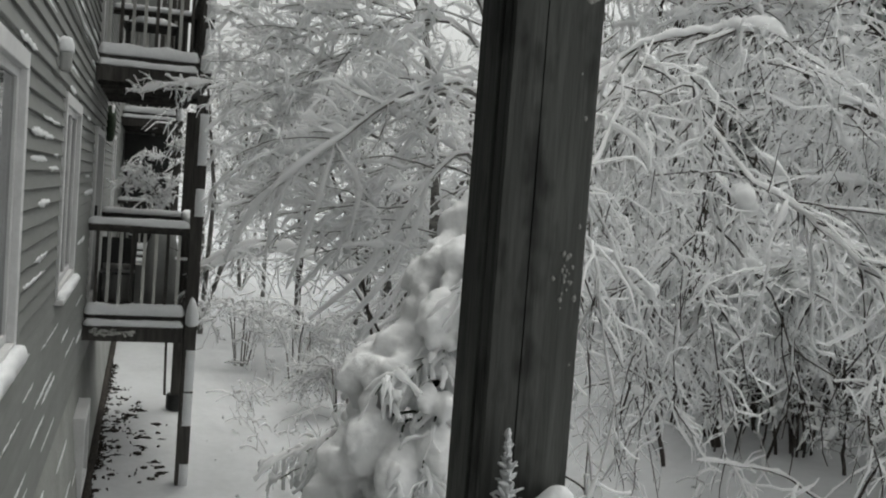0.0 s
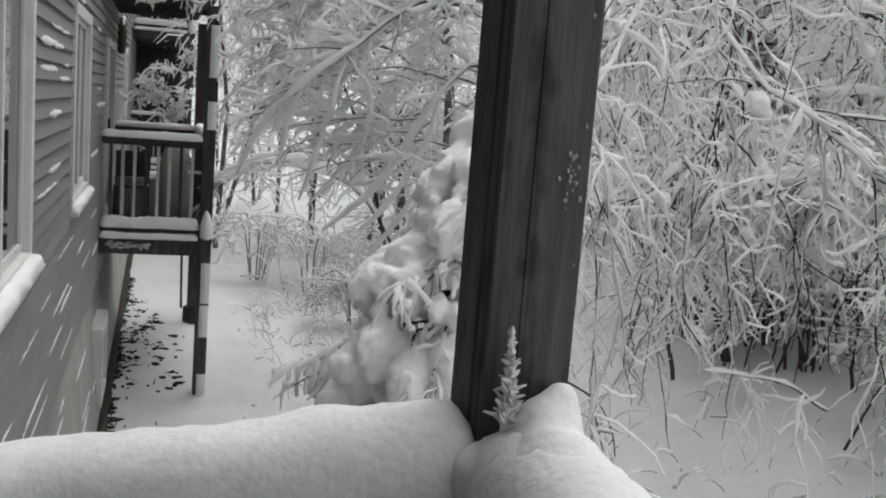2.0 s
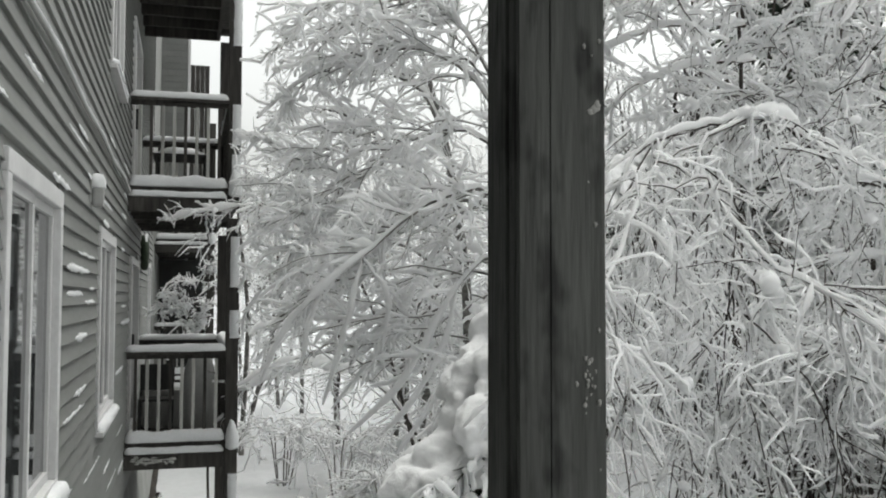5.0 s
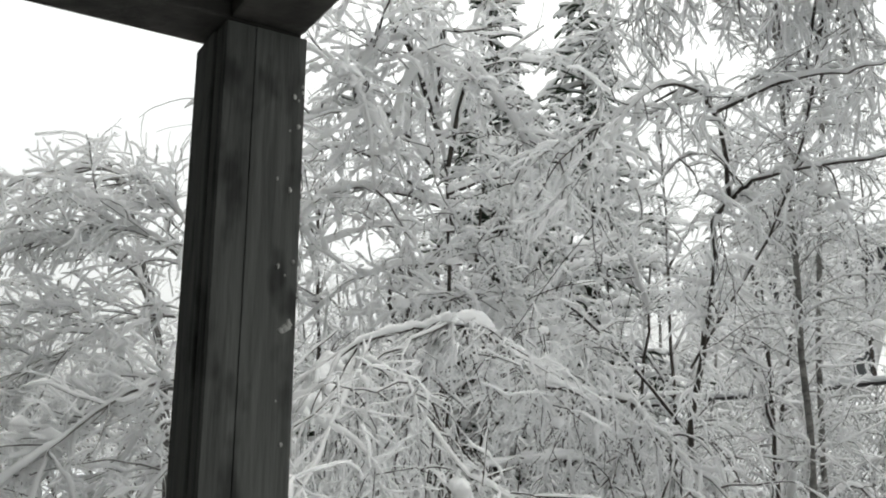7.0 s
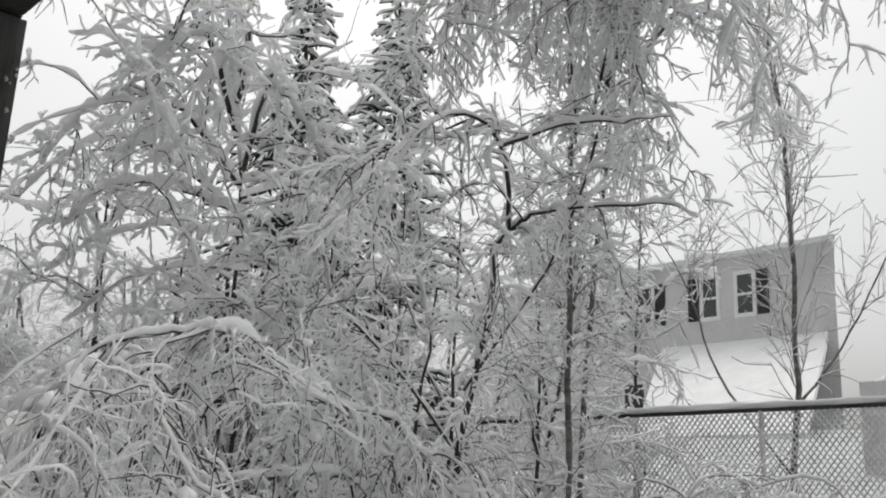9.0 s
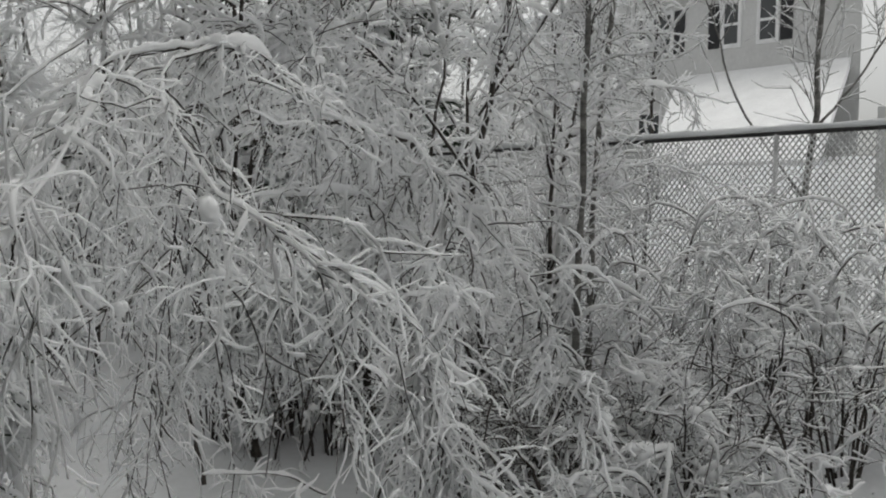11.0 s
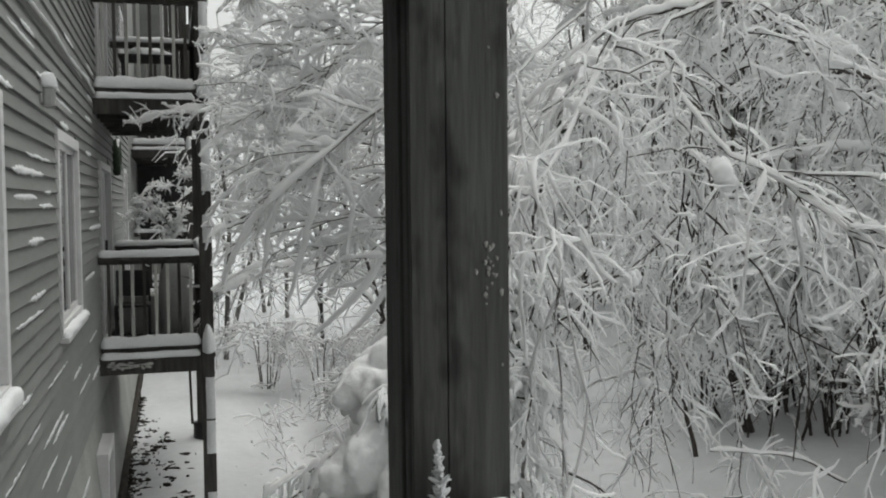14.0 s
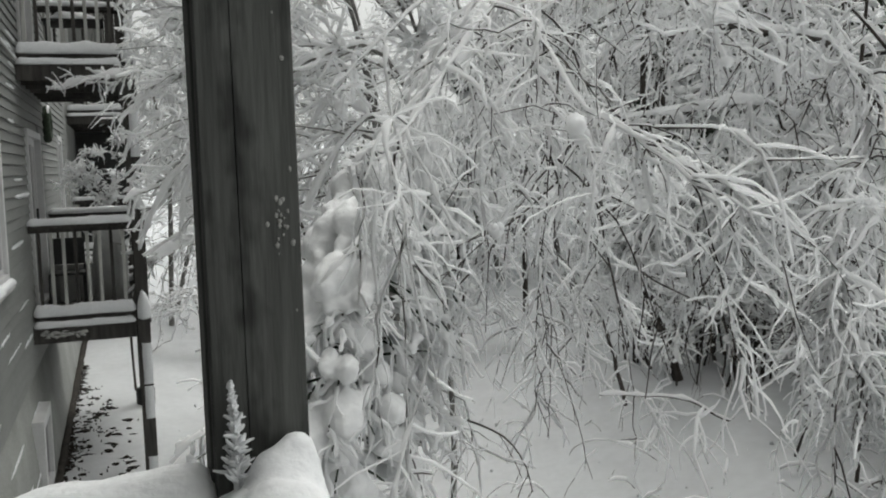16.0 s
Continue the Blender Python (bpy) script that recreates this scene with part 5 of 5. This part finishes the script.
# ---------------------------------------------------------------- woods behind
def far_wood():
    rng = np.random.default_rng(91)
    spots = [(3.6, 16.5, 5), (7.5, 16.0, 7), (9.5, 9.0, 7.5), (8.6, 6.8, 6.5), (10.8, 7.4, 7.5), (11.0, 14.5, 9), (8.4, 13.8, 9.5), (14.0, 8.0, 8.5),
             (6.6, 10.4, 8.5), (7.6, 8.6, 9.0), (8.2, 10.6, 8), (12.2, 10.2, 7), (10.0, 5.4, 5.5), (13.4, 6.0, 6.0),
             (7.9, 5.4, 4.8), (9.1, 4.2, 4.4)]
    for k, (x, y, h) in enumerate(spots):
        g = float(ground_z(x, y)) - 0.1
        lean = rng.normal(0, 0.5, 2)
        T = [(x, y, g), (x + lean[0] * 0.4, y + lean[1] * 0.4, g + h * 0.45), (x + lean[0], y + lean[1], g + h)]
        limbs = [(T, 0.042, 0.01)]
        for j in range(9):
            u = rng.uniform(0.15, 0.92)
            b = np.array(T[0]) * (1 - u) + np.array(T[2]) * u
            a = rng.random() * 2 * np.pi
            r = rng.uniform(1.0, 2.2) * (1.15 - 0.6 * u)
            limbs.append(([tuple(b), tuple(b + (r * 0.5 * np.cos(a), r * 0.5 * np.sin(a), 0.7)), tuple(b + (r * np.cos(a), r * np.sin(a), 0.7))], 0.022, 0.006))
        snowy_tree("bare_tree", "bare tree thickly coated with snow", limbs, 200 + k, 80, 480, 1.0, 0.32, 0.4, 0.5, bark=BARK, twig_bark=0.5, dark=1.5, snow2=0.013, snow3=0.0098, pads=0.03, fourth=180, trunk_share=0.3, forward=1.1, whips=8, round3=3)


def distant_wood():
    """Snowy woods far behind: too far to tell one twig from another."""
    rng = np.random.default_rng(53)
    wood = thing("distant_woods", "distant woods white with snow", "woods", "stuff")
    bag, stems = Bag(), Bag()
    n, k = 56, 28
    tx, ty = np.concatenate([rng.uniform(1.5, 24, n), rng.uniform(4.2, 11.5, k)]), np.concatenate([rng.uniform(17, 34, n), rng.uniform(12.4, 17.5, k)])
    th = np.concatenate([rng.uniform(4, 8.5, n), rng.uniform(1.8, 4.6, k)])
    n += k
    g = ground_z(tx, ty)
    T = np.stack([np.stack([tx, ty, g - 0.2], -1), np.stack([tx + rng.normal(0, 0.3, n), ty, g + th * 0.5], -1), np.stack([tx + rng.normal(0, 0.6, n), ty, g + th], -1)], 1)
    stems.tubes(T, np.array([[0.06, 0.045, 0.02]]) * np.ones((n, 1)), 5)
    m = 14000
    at, along, side, u = spread(T, None, m, rng, 0.08, 0.4)
    r = rng.uniform(0.0, 1.9, m) * (1.15 - 0.75 * u)
    start = at + side * r[:, None] + np.array([0, 0, 0.25]) * r[:, None]
    P = grow(start, unit(side + rng.normal(0, 0.5, (m, 3))), rng.uniform(0.3, 0.9, m), 3, rng.uniform(0, 1, m), rng, 0.3)
    bag.tubes(P, rng.uniform(0.009, 0.03, (m, 1)) * np.array([[1, 0.9, 0.5]]), 3)
    child("stem", stems.mesh("stem", BIRCH), wood)["kind"] = "stuff"
    child("snow_cover", bag.mesh("snow_cover", CLINGING), wood)["kind"] = "stuff"


distant_wood()


def thickets():
    """Low bushes pressed down by snow along the slope."""
    rng = np.random.default_rng(17)
    for k, (x, y, h) in enumerate([(6.4, 0.6, 1.3), (7.6, 2.0, 1.6), (9.0, 0.8, 2.0), (10.2, 3.6, 2.7), (6.0, -0.9, 1.2), (8.4, -0.6, 1.7), (7.2, 5.6, 1.6), (6.6, 7.2, 1.3), (8.8, 5.2, 1.9), (10.6, 5.0, 2.5), (10.8, 2.5, 2.3), (10.4, -0.4, 2.4), (11.1, 3.2, 2.2), (9.8, 1.6, 2.0), (5.4, 10.2, 1.2), (4.2, 11.6, 1.2), (8.2, 3.0, 1.7), (7.0, 1.2, 1.3), (9.4, 2.4, 1.9), (3.0, 12.6, 1.3), (3.3, 10.2, 1.0), (2.3, 14.2, 1.5)]):
        g = float(ground_z(x, y)) - 0.08
        limbs = []
        for j in range(7):
            a = rng.random() * 2 * np.pi
            r = h * rng.uniform(0.35, 0.8)
            limbs.append(([(x + 0.1 * np.cos(a), y + 0.1 * np.sin(a), g), (x + r * 0.4 * np.cos(a), y + r * 0.4 * np.sin(a), g + h * rng.uniform(0.5, 0.8)), (x + r * np.cos(a), y + r * np.sin(a), g + h * rng.uniform(0.5, 0.9)), (x + 1.3 * r * np.cos(a), y + 1.3 * r * np.sin(a), g + h * rng.uniform(0.15, 0.5))], 0.014, 0.005))
        snowy_tree("bush", "leafless bush pressed down by snow", limbs, 300 + k, 50, 300, 0.6, 0.2, 0.8, 0.6, bark=BIRCH if y > 9.5 else BARK, snow2=0.011, snow3=0.0085, pads=0.02, clumps=10, fourth=200, category="bush", whips=8, len_whip=0.6, round3=3)


def dark_thicket():
    """A hollow full of dark, hardly snowed stems under the bowed trees."""
    rng = np.random.default_rng(29)
    for k, (x, y, h) in enumerate([(6.7, 6.0, 1.5), (7.3, 6.5, 1.7), (8.0, 6.1, 1.6), (8.6, 5.0, 1.5), (7.0, 3.0, 1.2), (7.6, 3.9, 1.4), (7.6, 2.6, 1.1), (8.5, 1.15, 1.5), (6.8, 2.5, 1.4), (6.9, 1.5, 1.3)]):
        g = float(ground_z(x, y)) - 0.1
        limbs = []
        for j in range(12):
            a, r = rng.random() * 2 * np.pi, rng.uniform(0.2, 0.9)
            b = (x + 0.5 * rng.normal(), y + 0.5 * rng.normal(), g)
            limbs.append(([b, (b[0] + 0.4 * r * np.cos(a), b[1] + 0.4 * r * np.sin(a), g + 0.6 * h), (b[0] + r * np.cos(a), b[1] + r * np.sin(a), g + h * rng.uniform(0.7, 1.1))], rng.uniform(0.01, 0.026), 0.006))
        snowy_tree("dark_bush", "thicket of dark bare stems under the bowed trees", limbs, 400 + k, 150, 300, 0.5, 0.25, 0.4, 0.3, snow2=0.003, snow3=0.0045, pads=0.006, twig_bark=0.7, category="bush", whips=30, len_whip=0.7, round3=3)
    x, y = 8.3, 9.75
    g = float(ground_z(x, y)) - 0.1
    limbs = [([(x, y, g), (x + 0.05, y, 2.5), (x, y + 0.05, 5.4)], 0.05, 0.03)]
    for j in range(9):
        limbs.append(([(x - 0.6 + 0.13 * j, y + 0.3 - 0.08 * j, 3.9 + 0.2 * rng.random()), (x - 0.6 + 0.13 * j + 0.1 * rng.normal(), y + 0.3, 4.5), (x - 0.7 + 0.15 * j + 0.2 * rng.normal(), y + 0.2, 5.0 + 0.2 * rng.random())], 0.04, 0.015))
    limbs.append(([(x, y, 3.6), (x - 0.4, y + 0.2, 3.9), (x - 0.8, y + 0.4, 4.1)], 0.03, 0.02))
    limbs.append(([(x, y, 3.5), (x + 0.3, y - 0.2, 3.9), (x + 0.6, y - 0.3, 4.1)], 0.03, 0.02))
    snowy_tree("dead_tree", "dark dead tree with a dense tangle of bare stems", limbs, 421, 150, 400, 0.35, 0.2, 0.2, 0.2, snow2=0.001, snow3=0.004, pads=0.004, twig_bark=1.0, low2=0.1, trunk_share=0.02)


def weeds():
    """Dry stalks that poke out of the snow."""
    rng = np.random.default_rng(31)
    root = thing("dry_stalks", "thin dry stalks poking out of the snow", "weeds", "stuff")
    n = 620
    x, y = np.concatenate([rng.uniform(3.2, 10.5, 360), rng.uniform(1.9, 4.4, 260)]), np.concatenate([rng.uniform(-0.5, 8.0, 360), rng.uniform(7.5, 12.5, 260)])
    at = np.stack([x, y, ground_z(x, y) - 0.03], -1)
    P = grow(at, np.stack([rng.normal(0, 0.45, n), rng.normal(0, 0.45, n), np.ones(n)], -1), rng.uniform(0.12, 0.7, n), 6, rng.uniform(0.2, 2.4, n), rng, 0.1)
    bag, cap = Bag(), Bag()
    bag.tubes(P, np.linspace(0.0035, 0.0018, 6)[None] * np.ones((n, 1)), 4)
    m = 560
    snow_on(cap, P[-m:, 2:], np.full((m, 4), 0.003), rng.uniform(0.004, 0.013, m), rng, 4, 0.4)
    child("stalk", bag.mesh("stalk", BIRCH), root)["kind"] = "stuff"
    child("snow_cover", cap.mesh("snow_cover", CLINGING), root)["kind"] = "stuff"


def crumbs():
    """Lumps of snow that have dropped from the branches."""
    rng = np.random.default_rng(37)
    root = thing("fallen_snow", "crumbs and lumps of snow dropped from the branches", "snow", "stuff")
    n = 380
    x, y = rng.uniform(1.4, 9.5, n), rng.uniform(-0.8, 11.0, n)
    z = ground_z(x, y) + np.array([0.06 * noise.noise((a * 0.7, b * 0.7, 3)) + 0.035 * noise.noise((a * 2.3, b * 2.3, 7)) for a, b in zip(x, y)])
    s = 0.006 + 0.022 * rng.random(n) ** 3
    bag = Bag()
    bag.lumps(np.stack([x, y, z + 0.002], -1), s[:, None] * rng.uniform(0.7, 1.3, (n, 3)), rng, 0.3)
    child("crumb", bag.mesh("crumb", SHADED_GROUND_SNOW), root)["kind"] = "stuff"


far_wood()
crumbs()
thickets()
dark_thicket()
weeds()

# ---------------------------------------------------------------- siding, course by course
LAP = 0.102


def siding():
    """Lap boards, one object a board, sharing meshes between boards of one length."""
    made = {}
    rows = int((9.0 + 0.45) / LAP)
    holes = [(a - 0.021, b + 0.021, c - 0.021, d + 0.021) for a, b, c, d in WINDOWS + DOORS]
    for r in range(rows):
        z = -0.45 + r * LAP
        cuts = [(-4.6, 16.0)]
        for a, b, c, d in holes:
            if z + LAP - 0.005 > c and z + 0.01 < d:
                cuts = [q for lo, hi in cuts for q in ((lo, min(hi, a)), (max(lo, b), hi)) if q[1] - q[0] > 0.03]
        for lo, hi in cuts:
            key = round(hi - lo, 3)
            if key not in made:
                bm = bmesh.new()
                pts = [(0.001, 0.0), (0.024, 0.0), (0.026, 0.004), (0.006, LAP + 0.004), (0.001, LAP + 0.004)]
                A = [bm.verts.new((x, 0, zz)) for x, zz in pts]
                B = [bm.verts.new((x, key, zz)) for x, zz in pts]
                for k in range(5):
                    bm.faces.new((A[k], A[(k + 1) % 5], B[(k + 1) % 5], B[k]))
                bm.faces.new(A[::-1]), bm.faces.new(B)
                bmesh.ops.recalc_face_normals(bm, faces=bm.faces)
                me = bpy.data.meshes.new("siding_board")
                bm.to_mesh(me)
                bm.free()
                me.materials.append(SIDING)
                made[key] = me
            ob = child("siding_board", made[key], wall)
            ob.location = (0, lo, z)


siding()


def blown_snow():
    """Streaks of snow that the wind has left on the laps of the boards."""
    rng = np.random.default_rng(8)
    bag = Bag()
    for k in range(95):
        y, r = rng.uniform(0.0, 7.8), rng.integers(-10, 33)
        z = -0.45 + r * LAP + (LAP + 0.002 if r >= 0 else 0.0)
        ln = rng.uniform(0.25, 1.1)
        if any(a - 0.1 < y + ln and y < b + 0.1 and c - 0.15 < z < d + 0.05 for a, b, c, d in WINDOWS):
            continue
        m = max(4, int(ln / 0.05))
        u = np.linspace(-1, 1, m)
        off = 0.0 if rng.random() < 0.5 else rng.uniform(0.012, 0.07)
        zz = z + off + rng.normal(0, 0.003, m)
        x = 0.024 - 0.13 * off if r >= 0 else 0.014 - 0.095 * (z + 0.45)
        tall = rng.uniform(0.008, 0.022) * np.sqrt(1.05 - u ** 2) * rng.uniform(0.6, 1.2, m)
        bag.lumps(np.stack([np.full(m, x), y + ln * (u + 1) / 2, zz], -1), np.stack([0.2 * tall + 0.002, np.full(m, 0.055), tall + 0.003], -1), rng)
    tagged(child("blown_snow", bag.mesh("blown_snow", SNOW), wall, "streaks of wind-blown snow"), kind="stuff")


blown_snow()
